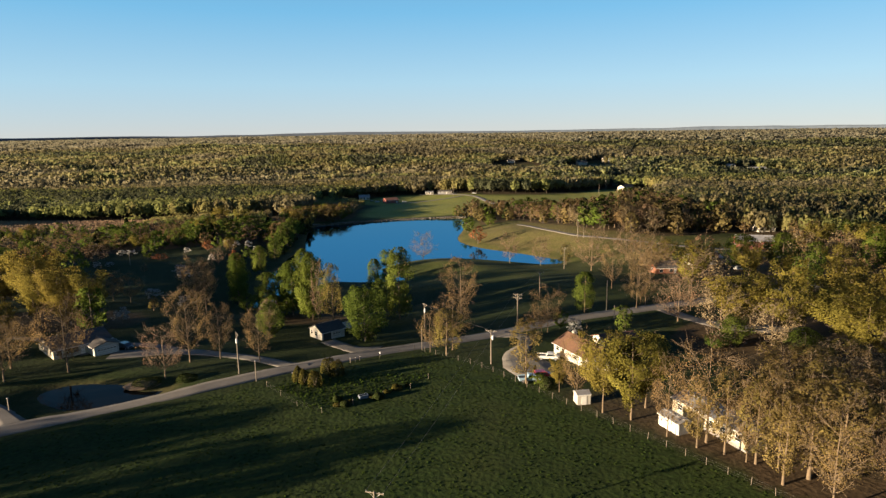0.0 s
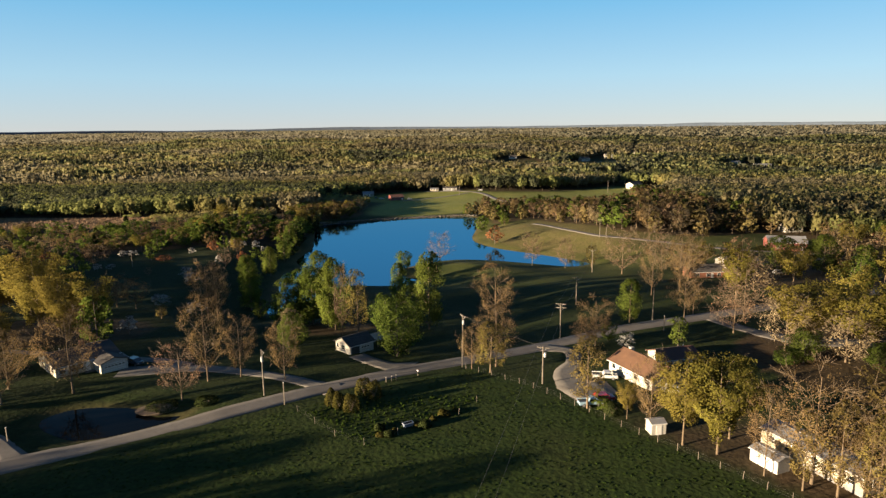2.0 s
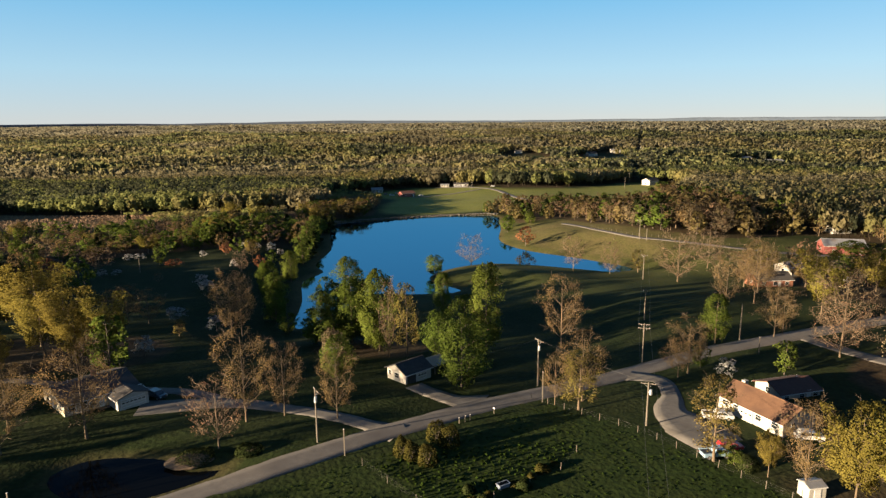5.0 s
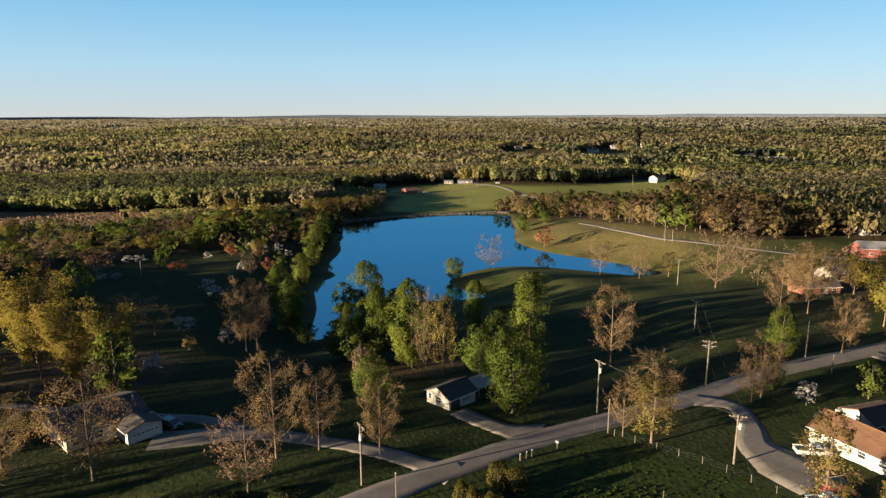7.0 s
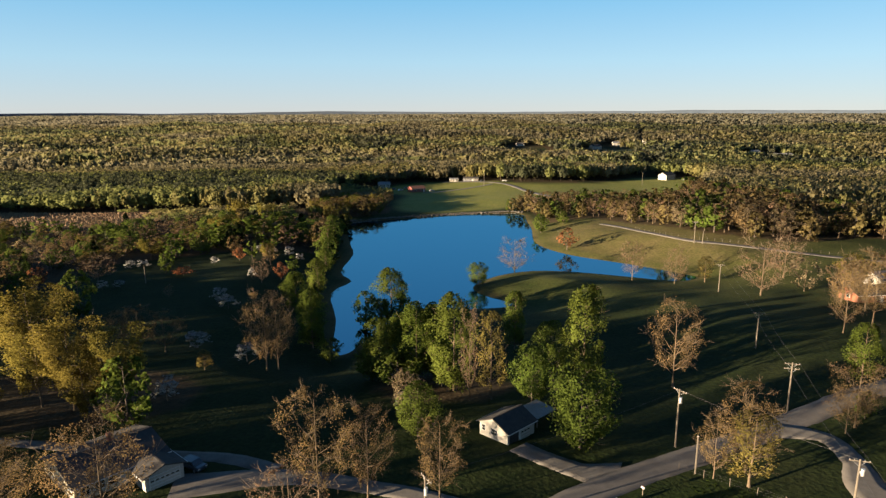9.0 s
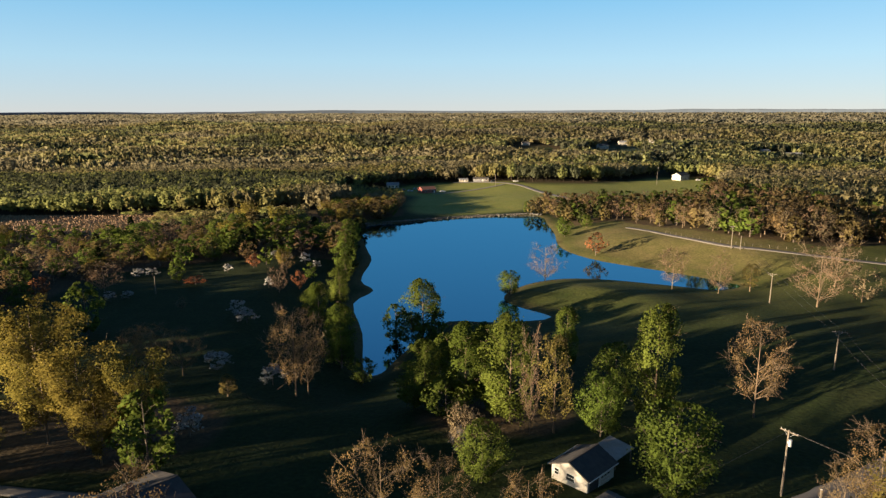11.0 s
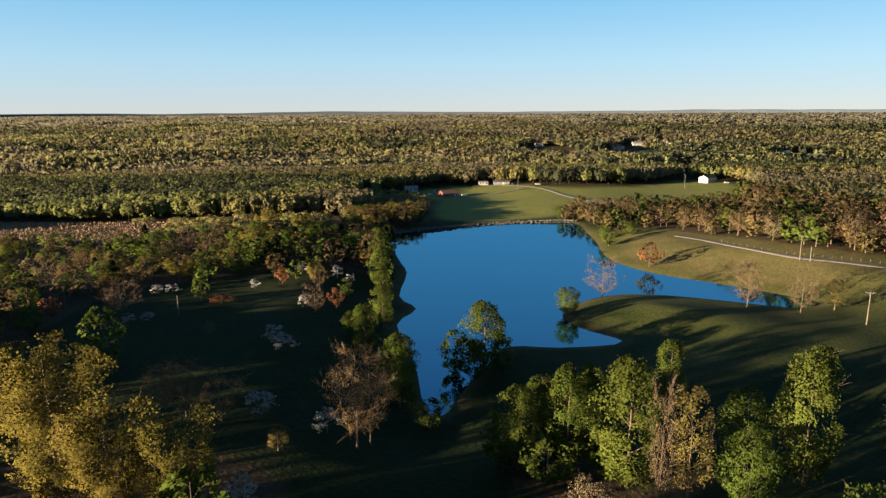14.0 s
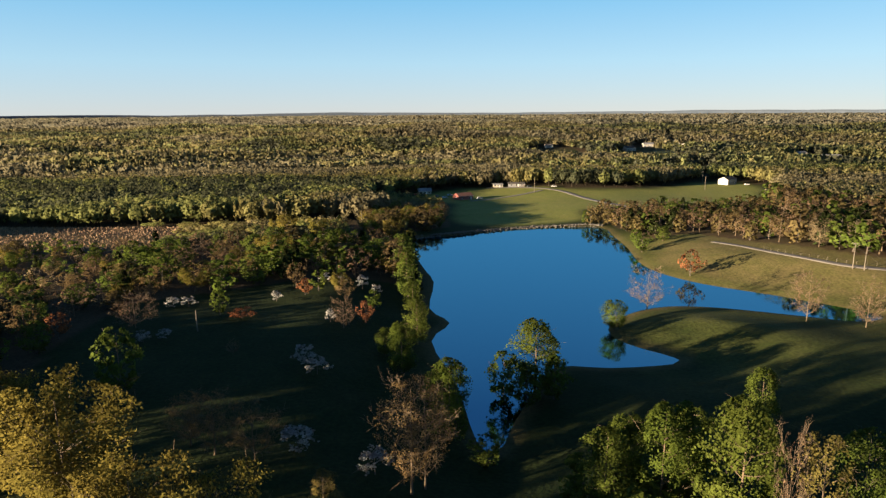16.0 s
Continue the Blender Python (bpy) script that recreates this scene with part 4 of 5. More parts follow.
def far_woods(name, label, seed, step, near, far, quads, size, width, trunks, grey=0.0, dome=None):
    def keep(x, y):
        r = np.hypot(x + 40, y - 40)
        ok = (r > near) & (r < far) & (np.arctan2(np.abs(x + 40), y + 10) < np.where((x < 0) & (r < 700) & (y > 380), radians(56), radians(39.5))) & (y < 4860)
        ok[ok] &= woods_here(x[ok], y[ok]) & ~grove_here(x[ok], y[ok]) & ~thicket_here(x[ok], y[ok])
        ok[ok] &= ~(near_woods(x[ok], y[ok]) & ((away(x[ok], y[ok], OPEN_LINE, True) < 15) | (x[ok] > -120)))
        return ok
    half = far * 0.72
    x, y, rng = scatter(seed, -half, half, 90, far, step, keep, 0.9)
    z = ground(x, y)
    n = len(x)
    pats = fuzzy_patterns(14, *dome, seed) if dome else crown_patterns(14, quads, size, seed, 0.7)
    pick = rng.integers(0, 14, n)
    zone = np.array([0.75 * noise.noise((a / 110, b / 70, 1.5)) + 1.0 * noise.noise((a / 420, b / 150, 7.5)) for a, b in zip(x, y)])
    mixv = np.clip(zone * 1.5 + 0.42 + rng.normal(0, 0.13, n), 0, 0.999)
    kind = (mixv * 6).astype(int)
    order = np.array([2, 1, 0, 3, 1, 4])
    kind = order[kind]
    kind = np.where((zone < -0.34) & (rng.uniform(size=n) < 0.75), 5, kind)
    hill_side = (x > 100) & (x < 260) & (y > 330) & (y < 600)
    kind = np.where(hill_side, np.array([5, 3, 4, 1])[rng.integers(0, 4, n)], kind)
    # the grey share paints the haze of distance into the tone
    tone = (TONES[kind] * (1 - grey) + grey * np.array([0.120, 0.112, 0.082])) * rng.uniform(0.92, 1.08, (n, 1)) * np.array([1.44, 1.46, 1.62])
    # broad darker and lighter bands paint shaded valleys into the tone
    tone = tone * (1 + 0.4 * np.array([noise.noise((a / 260, b / 95, 12.5)) for a, b in zip(x, y)]))[:, None]
    w = width * rng.uniform(0.75, 1.25, n)
    h = rng.uniform(12.4, 14.2, n) * (1 + 0.3 * np.array([noise.noise((a / 190, b / 80, 4.5)) for a, b in zip(x, y)]))
    low = ((x < -90) & (x > -352) & (y < 372) & (y > 285)) | ((x < -150) & (y < 196)) | ((x > -112) & (x < -55) & (y > 395) & (y < 500)) | ((x > 0) & (x < 130) & (y > 330) & (y < 520))
    low |= (x > -130) & (x < -76) & (y > 500) & (y < 600)
    low |= (x > -235) & (x < -76) & (y > 372) & (y < 450)
    low |= (x < -165) & (y > 240) & (y <= 285)
    low |= (x < -352) & (x > -400) & (y > 320) & (y < 366)
    h, w = np.where(low, h * np.where((x < -190) & (y > 300), 0.2, np.where(x < -150, 0.38, 0.5)), h), np.where(low, w * 0.75, w)
    turn = rng.uniform(0, 6.28, n)
    vs = np.stack(pats)[pick]
    c, s = np.cos(turn)[:, None], np.sin(turn)[:, None]
    vx = (vs[:, :, 0] * c - vs[:, :, 1] * s) * w[:, None] / 2 + x[:, None]
    vy = (vs[:, :, 0] * s + vs[:, :, 1] * c) * w[:, None] / 2 + y[:, None]
    vz = vs[:, :, 2] * (h * 0.42)[:, None] + (z + h * 0.58)[:, None]
    v = np.stack([vx, vy, vz], -1).reshape(-1, 3)
    facing = np.stack([vs[:, :, 3] * c - vs[:, :, 4] * s, vs[:, :, 3] * s + vs[:, :, 4] * c, vs[:, :, 5]], -1).reshape(-1, 3)
    tones = np.repeat(tone, vs.shape[1], 0)
    f = np.arange(len(v)).reshape(-1, 3)
    if trunks:
        # a slim pale stem under each crown
        a = rng.uniform(0, 3.14, n)
        dx, dy = 0.17 * np.cos(a), 0.17 * np.sin(a)
        tv = []
        for ex, ey in ((dx, dy), (-dy, dx)):
            tv.append(np.stack([np.c_[x - ex, y - ey, z - 0.3], np.c_[x + ex, y + ey, z - 0.3], np.c_[x + ex * 0.6, y + ey * 0.6, z + h * 0.75], np.c_[x - ex * 0.6, y - ey * 0.6, z + h * 0.75]], 1).reshape(-1, 3))
        tv = np.concatenate(tv)
        fq = np.arange(len(tv)).reshape(-1, 4) + len(v)
        f = np.concatenate([f, fq[:, :3], fq[:, [0, 2, 3]]])
        v = np.concatenate([v, tv])
        facing = np.concatenate([facing, np.tile((-0.85, -0.5, 0.1), (len(tv), 1))])
        tones = np.concatenate([tones, np.tile((0.10, 0.08, 0.06), (len(tv), 1))])
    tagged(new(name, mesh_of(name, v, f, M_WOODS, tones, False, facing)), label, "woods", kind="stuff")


far_woods("lakeside_woodland", "mixed spring woodland round the lake", 24, 6.0, 0, 430, 110, 0.2, 8.0, True)
far_woods("near_woodland", "mixed spring woodland in gold, green and bare brown", 21, 6.4, 430, 780, 110, 0.2, 8.6, True)
# the two farther tiers take some grey that stands in for haze
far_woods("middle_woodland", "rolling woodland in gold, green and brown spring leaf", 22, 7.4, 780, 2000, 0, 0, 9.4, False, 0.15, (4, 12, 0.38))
far_woods("distant_woodland", "distant woodland, haze greyed into its colour, reaching to the horizon", 23, 16.0, 2000, 4850, 0, 0, 18, False, 0.7, (3, 4, 0.42))


def distant_hills():
    """Hills at the edge of sight, far beyond the woods, haze painted on as blue."""
    a = np.radians(np.linspace(38, 142, 220))
    top = np.array([44 + 9 * noise.noise((v * 5, 0.3, 2.0)) + 5 * noise.noise((v * 17, 1.3, 2.0)) for v in a])
    x, y = 4890 * np.cos(a) - 40, 4890 * np.sin(a)
    n = len(a)
    v = np.r_[np.c_[x, y, np.full(n, -60.0)], np.c_[x * 0.998, y * 0.998, top - 8], np.c_[x * 1.004, y * 1.004, top]]
    i = np.arange(n - 1)
    f = np.r_[np.c_[i, i + 1, i + 1 + n, i + n], np.c_[i + n, i + n + 1, i + 2 * n + 1, i + 2 * n]]
    tagged(new("backdrop", mesh_of("backdrop", v, f[:, ::-1], M_HILLS, None, True)), "wooded hills, blue with painted haze, along the far skyline", "hills", kind="structure")


distant_hills()


# ---- buildings ----
def window(parent, x, y, z, w, h, face):
    """A window in a wall: face is the wall's outward way, 'x-', 'x+', 'y-' or 'y+'."""
    s = -1 if face[1] == "-" else 1
    def slab(u0, u1, z0, z1, d0, d1):
        d0, d1 = sorted((s * d0, s * d1))
        return boxed(x + d0, x + d1, y + u0, y + u1, z0, z1) if face[0] == "x" else boxed(x + u0, x + u1, y + d0, y + d1, z0, z1)
    win = part("window", slab(-w / 2 - 0.08, w / 2 + 0.08, z - 0.08, z + h + 0.08, -0.03, 0.05), M_TRIM, parent)
    part("pane", slab(-w / 2, w / 2, z, z + h, 0.02, 0.06), M_GLASS, win)
    part("sash", slab(-w / 2, w / 2, z + h / 2 - 0.025, z + h / 2 + 0.025, 0.03, 0.075), M_TRIM, win)


def gable_block(t, l, w, wall_h, rise, wall_mat, roof_mat, x0=0.0, y0=0.0, eave=0.45, along="x", ends=True):
    """Walls with gables and a two-pitched roof with overhang, its ridge along x or y."""
    if along == "x":
        span, run, c = w, l, y0
        a, b = x0 - l / 2, x0 + l / 2
    else:
        span, run, c = l, w, x0
        a, b = y0 - w / 2, y0 + w / 2
    outline = [(c - span / 2, -0.4), (c + span / 2, -0.4), (c + span / 2, wall_h), (c, wall_h + rise), (c - span / 2, wall_h)]
    part("wall", prism(bmesh.new(), outline, along, a, b), wall_mat, t)
    k = rise / (span / 2)
    lo = wall_h - eave * k + 0.04
    roof = [(c - span / 2 - eave, lo), (c, wall_h + rise + 0.04), (c + span / 2 + eave, lo), (c + span / 2 + eave, lo + 0.16), (c, wall_h + rise + 0.22), (c - span / 2 - eave, lo + 0.16)]
    r = part("roof", prism(bmesh.new(), roof, along, a - eave * 0.8, b + eave * 0.8), roof_mat, t)
    if along == "x":
        part("ridge_cap", boxed(a - eave * 0.8, b + eave * 0.8, c - 0.14, c + 0.14, wall_h + rise + 0.16, wall_h + rise + 0.26), roof_mat, r)
        for s in (-1, 1):
            e = c + s * (span / 2 + eave)
            part("gutter", boxed(a - eave * 0.8, b + eave * 0.8, min(e, e + s * 0.1), max(e, e + s * 0.1), lo, lo + 0.12), M_TRIM, r)
    else:
        part("ridge_cap", boxed(c - 0.14, c + 0.14, a - eave * 0.8, b + eave * 0.8, wall_h + rise + 0.16, wall_h + rise + 0.26), roof_mat, r)
        for s in (-1, 1):
            e = c + s * (span / 2 + eave)
            part("gutter", boxed(min(e, e + s * 0.1), max(e, e + s * 0.1), a - eave * 0.8, b + eave * 0.8, lo, lo + 0.12), M_TRIM, r)
    return r


def garage_door(t, x, y, w, h):
    d = part("garage_door", boxed(x - w / 2, x + w / 2, y - 0.06, y + 0.04, 0, h), M_TRIM, t, "white panelled garage door")
    for k in range(4):
        part("panel", boxed(x - w / 2 + 0.06, x + w / 2 - 0.06, y - 0.09, y - 0.05, k * h / 4 + 0.05, (k + 1) * h / 4 - 0.05), M_SIDING, d)
    n = max(2, int(w / 0.7))
    for k in range(n):
        u = x - w / 2 + (k + 0.5) * w / n
        part("pane", boxed(u - 0.22, u + 0.22, y - 0.105, y - 0.085, h * 0.62, h * 0.73), M_GLASS, d)


def door(t, x, y, face="y-", mat=None):
    s = -1 if face[1] == "-" else 1
    lo, hi = sorted((0.06 * s, -0.02 * s))
    if face[0] == "y":
        d = part("door", boxed(x - 0.46, x + 0.46, y + lo, y + hi, 0.05, 2.1), mat or M_TRIM, t)
        part("handle", boxed(x + 0.32, x + 0.37, y + min(0.1 * s, 0.05 * s), y + max(0.1 * s, 0.05 * s), 1.0, 1.1), M_STEEL, d)
    else:
        d = part("door", boxed(x + lo, x + hi, y - 0.46, y + 0.46, 0.05, 2.1), mat or M_TRIM, t)
        part("handle", boxed(x + min(0.1 * s, 0.05 * s), x + max(0.1 * s, 0.05 * s), y + 0.32, y + 0.37, 1.0, 1.1), M_STEEL, d)


def vent_pipe(t, x, y, z):
    part("vent_pipe", rod(bmesh.new(), (x, y, z), (x, y, z + 0.6), 0.07, 0.07, 8), M_TRIM, t)


# the white house by the pond, with a garage wing
house = empty("house", at_ground(-94.4, 149.2, 48))
gable_block(house, 13, 11.6, 2.5, 1.6, M_CREAM, M_SHINGLE, 0, 0.5)
gable_block(house, 5.6, 8.4, 2.2, 0.85, M_SIDING, M_SHINGLE, 3.9, -5.3, along="y")
garage_door(house, 3.9, -9.52, 4.4, 1.95)
for u in (-5.2, -3.2, -1.6):
    window(house, u, -5.3, 1.0, 1.2, 1.2, "y-")
for u in (-3.6, 3.4):
    window(house, -6.5, u, 1.0, 1.0, 1.2, "x-")
door(house, -6.5, 0.6, "x-")
door(house, -0.1, -5.3)
part("chimney", boxed(0.6, 1.4, 0.8, 1.6, 2.6, 5.4), M_BRICK, house)
vent_pipe(house, -3.5, 1.5, 4.0)
part("stoop", boxed(-1.0, 0.9, -6.5, -5.31, -0.3, 0.18), M_STONE, house)
tagged(house, "cream single-storey house with dark shingle roof and garage wing", "house")

# the small white garage by the road
garage = empty("garage", at_ground(-34.2, 162.2, 43))
gable_block(garage, 6.8, 6.2, 2.4, 1.4, M_SIDING, M_SHINGLE)
# dark panel on the closed wall; the shade inside is its colour
part("doorway", boxed(-3.0, -0.7, -3.16, -3.06, 0, 2.2), M_DARK, garage, "flat dark panel coloured as the shaded garage doorway")
part("doorway_trim", boxed(-0.7, -0.55, -3.2, -3.06, 0, 2.3), M_TRIM, garage)
garage_door(garage, 0.9, -3.14, 2.4, 2.2)
window(garage, -3.4, -0.2, 1.0, 1.3, 1.0, "x-")
window(garage, -3.4, 2.2, 1.1, 0.7, 0.9, "x-")
tagged(garage, "small white gabled garage with dark roof and a dark panel for its open doorway", "garage")
lean_to = empty("lean_to", at_ground(-28.4, 167.2, 43))
for lx in (-2.2, 2.2):
    for ly in (-1.8, 1.8):
        part("post", boxed(lx - 0.08, lx + 0.08, ly - 0.08, ly + 0.08, -0.3, 2.1 + 0.2 * (ly > 0)), M_POLE, lean_to)
part("roof", prism(bmesh.new(), [(-2.2, 2.05), (2.2, 2.45), (2.2, 2.55), (-2.2, 2.15)], "x", -2.6, 2.6), M_METAL_ROOF, lean_to)
tagged(lean_to, "open lean-to on posts with a low grey metal roof", "shelter")

# the long white house with the brown roof
long_house = empty("house", at_ground(29.8, 139.8, -64))
gable_block(long_house, 13, 8.0, 2.5, 1.9, M_SIDING, M_BROWN_ROOF)
for u in (-5.0, -2.8, 1.8, 4.9):
    window(long_house, u, -4.0, 1.1, 1.1, 1.1, "y-")
window(long_house, 6.5, -1.6, 1.0, 0.9, 1.2, "x+"), window(long_house, 6.5, 1.6, 1.0, 0.9, 1.2, "x+")
garage_door(long_house, -0.6, -4.06, 2.6, 2.1)
door(long_house, 3.4, -4.0)
vent_pipe(long_house, 4.5, 1.2, 3.9)
part("chimney", boxed(-5.4, -4.6, 0.2, 1.0, 3.3, 5.0), M_SIDING, long_house)
tagged(long_house, "long white house with a weathered orange brown shingle roof", "house")
red_house = empty("house", at_ground(39.6, 151.2, 16, 0.7))
gable_block(red_house, 9, 6.6, 1.9, 1.2, M_SIDING, M_RED_ROOF)
for u in (-3.2, 0.3, 3.4):
    window(red_house, u, -3.3, 0.8, 1.0, 0.9, "y-")
window(red_house, -4.5, 0, 1.0, 1.0, 1.1, "x-")
door(red_house, 1.9, -3.3)
vent_pipe(red_house, 3.0, 1.0, 2.8)
tagged(red_house, "white house with a dark red shingle roof", "house")

# the trailer home among the trees, its porch shed and a small white shed
trailer = empty("trailer_home", at_ground(46.2, 104.5, -66))
gable_block(trailer, 17, 5.2, 2.9, 0.7, M_CREAM, M_METAL_ROOF, eave=0.25)
part("skirting", boxed(-8.5, 8.5, -2.64, -2.605, -0.4, 0.5), M_METAL_ROOF, trailer)
for u in (-6.5, -3.5, 1.0, 3.6, 6.6):
    window(trailer, u, -2.6, 1.3, 1.0, 1.0, "y-")
window(trailer, 8.5, 0, 1.3, 1.4, 1.0, "x+")
door(trailer, -1.4, -2.6)
part("step", boxed(-2.1, -0.7, -3.8, -2.65, -0.3, 0.3), M_POLE, trailer)
tagged(trailer, "cream trailer home with a long grey metal roof", "trailer home")
porch = empty("shed", at_ground(38.6, 104.6, -66))
gable_block(porch, 5.0, 2.6, 2.0, 0.4, M_SIDING, M_METAL_ROOF, eave=0.2)
for u in (-1.6, 0.0, 1.6):
    part("shed_door", boxed(u - 0.62, u + 0.62, -1.36, -1.28, 0, 1.8), M_TRIM, porch)
tagged(porch, "low white shed with panel doors beside the trailer home", "shed")
shed = empty("shed", at_ground(24.6, 115.6, 10))
gable_block(shed, 2.6, 2.2, 1.9, 0.35, M_SIDING, M_METAL_ROOF, eave=0.12)
part("shed_door", boxed(-0.5, 0.5, -1.16, -1.08, 0, 1.7), M_TRIM, shed)
tagged(shed, "small white garden shed under a bare tree", "shed")


def plain_house(x, y, turn, l, w, wall, roof, label, wall_h=2.7, rise=1.8, windows=3, category="house"):
    t = empty("barn" if category == "barn" else "house", at_ground(x, y, turn))
    gable_block(t, l, w, wall_h, rise, wall, roof)
    for k in range(windows):
        u = (k + 0.5) / windows * l - l / 2
        window(t, u, -w / 2, 1.0, min(1.2, l / windows * 0.5), 1.1, "y-")
    window(t, -l / 2, 0, 1.0, 1.2, 1.1, "x-")
    door(t, l / windows * 0.5 * (1 if windows % 2 == 0 else 0) + l * 0.12, -w / 2)
    return tagged(t, label, category)


plain_house(82, 245, 4, 12, 8, M_BRICK, M_SHINGLE, "orange brick house with a dark roof behind bare trees")
plain_house(104, 268, 20, 14, 8, M_SIDING, M_METAL_ROOF, "white house with a blue grey roof among trees")
plain_house(141, 303, -12, 16, 9, M_RED_PAINT, M_METAL_ROOF, "red barn with a grey metal roof", 3.6, 2.2, 2, "barn")
plain_house(168, 352, 10, 10, 8, M_SIDING, M_BROWN_ROOF, "white house with an orange roof by the woods")
plain_house(207, 330, -8, 14, 9, M_BRICK, M_BROWN_ROOF, "pale brick house with an orange brown roof")
plain_house(177, 682, 38, 15, 9, M_SIDING, M_SHINGLE, "white farmhouse on the far meadow", 4.6, 2.2, 4)
plain_house(-62.5, 587, 28, 12, 9, M_RED_PAINT, M_RED_ROOF, "red barn with a red roof beyond the lake", 3.0, 1.8, 2, "barn")
plain_house(-92, 622, 10, 10, 6, M_CREAM, M_METAL_ROOF, "pale farm building in the trees")
plain_house(-30, 660, 2, 8, 4.5, M_CREAM, M_METAL_ROOF, "pale trailer home beyond the meadow", 2.3, 0.8)
plain_house(-14, 662, -3, 14, 6.5, M_METAL_ROOF, M_SHINGLE, "long pale farm shed beyond the meadow", 2.3, 1.2)
plain_house(91, 1126, 5, 12, 8, M_SIDING, M_SHINGLE, "distant white house in a clearing", 3.2, 2.0)
plain_house(205, 1082, 20, 16, 10, M_SIDING, M_SHINGLE, "distant white house in a clearing", 4.5, 2.5)
plain_house(282, 1236, 5, 18, 9, M_SIDING, M_METAL_ROOF, "distant long white building in a clearing", 4.5, 2.5)
plain_house(344, 1250, -6, 22, 9, M_SIDING, M_METAL_ROOF, "distant long white building in a clearing", 4.5, 2.5)
plain_house(448, 980, 4, 26, 10, M_SIDING, M_METAL_ROOF, "distant long white building in a clearing", 4.0, 2.0)
plain_house(412, 990, 12, 14, 9, M_CREAM, M_METAL_ROOF, "distant pale house in a clearing", 4.0, 2.0)
plain_house(-300, 780, 15, 14, 9, M_SIDING, M_METAL_ROOF, "distant white house in the woods", 5.0, 2.5)


# ---- vehicles ----
def car(x, y, turn, mat, label, l=4.5, w=1.8, bed=False):
    t = empty("pickup_truck" if bed else "car", at_ground(x, y, turn) @ pose(0, 0, 0.1))
    body = part("body", boxed(-l / 2, l / 2, -w / 2, w / 2, 0.35, 0.95, bevel=0.12), mat, t)
    c0, c1 = (-0.3, 1.5) if bed else (-1.5, 1.1)
    cab = [(c0 - 0.25, 0.93), (c0 + 0.15, 1.55), (c1 - 0.45, 1.55), (c1 + 0.35, 0.93)]
    cabin = part("cabin", prism(bmesh.new(), cab, "y", -w / 2 + 0.1, w / 2 - 0.1), mat, t)
    glass = [(c0 - 0.05, 1.0), (c0 + 0.22, 1.47), (c1 - 0.5, 1.47), (c1 + 0.1, 1.0)]
    part("side_window", prism(bmesh.new(), glass, "y", -w / 2 + 0.08, w / 2 - 0.08), M_GLASS, cabin)
    part("windscreen", prism(bmesh.new(), [(c1 - 0.36, 1.46), (c1 + 0.24, 1.0), (c1 + 0.3, 1.03), (c1 - 0.32, 1.5)], "y", -w / 2 + 0.16, w / 2 - 0.16), M_GLASS, cabin)
    if bed:
        part("bed_liner", boxed(-l / 2 + 0.1, c0 - 0.3, -w / 2 + 0.12, w / 2 - 0.12, 0.9, 0.965), M_DARK, body)
        for s in (-1, 1):
            part("bed_side", boxed(-l / 2 + 0.02, c0 - 0.2, s * w / 2 - 0.07, s * w / 2 + 0.05, 0.93, 1.1), mat, body)
    for wx in (-l * 0.31, l * 0.31):
        for s in (-1, 1):
            tyre = part("wheel", rod(bmesh.new(), (wx, s * (w / 2 - 0.2), 0.33), (wx, s * (w / 2 + 0.02), 0.33), 0.33, 0.33, 14), M_TYRE, t)
            part("rim", rod(bmesh.new(), (wx, s * (w / 2), 0.33), (wx, s * (w / 2 + 0.03), 0.33), 0.2, 0.2, 10), M_RIM, tyre)
    for s in (-1, 1):
        part("headlight", boxed(l / 2 - 0.06, l / 2 + 0.02, s * 0.65 - 0.16, s * 0.65 + 0.16, 0.65, 0.8), M_TRIM, t)
        part("tail_light", boxed(-l / 2 - 0.02, -l / 2 + 0.06, s * 0.68 - 0.12, s * 0.68 + 0.12, 0.65, 0.82), M_RED_PAINT, t)
    return tagged(t, label, "truck" if bed else "car")


car(21.4, 139.4, -8, M_WHITE_CAR, "white pickup truck parked on the gravel yard", 5.2, 1.9, True)
car(18.4, 128.0, 12, M_RED_CAR, "dark red car parked on the gravel yard")
car(15.6, 126.2, 8, M_BLUE_CAR, "light blue pickup truck parked beside a red car", 4.6, 1.8, True)
car(33.0, 131.5, -12, M_WHITE_CAR, "white car parked behind the long white house")
car(-82.6, 150.4, -30, M_DARK_CAR, "dark car parked beside the garage wing")
for cx, cy, ct, cm, cl in ((-76, 594, 20, M_WHITE_CAR, "white"), (-82, 602, 70, M_DARK_CAR, "dark"), (-72, 608, 10, M_BLUE_CAR, "light blue"), (-94, 604, 40, M_WHITE_CAR, "white"), (-50, 586, 15, M_WHITE_CAR, "white"), (-98, 612, 15, M_RED_CAR, "red"), (-66, 612, 80, M_WHITE_CAR, "white"), (-4, 652, 20, M_DARK_CAR, "dark"), (16, 648, 0, M_WHITE_CAR, "white"), (190, 672, 0, M_WHITE_CAR, "white"), (112, 250, 20, M_WHITE_CAR, "white")):
    car(cx, cy, ct, cm, cl + " car parked by the far farm buildings")


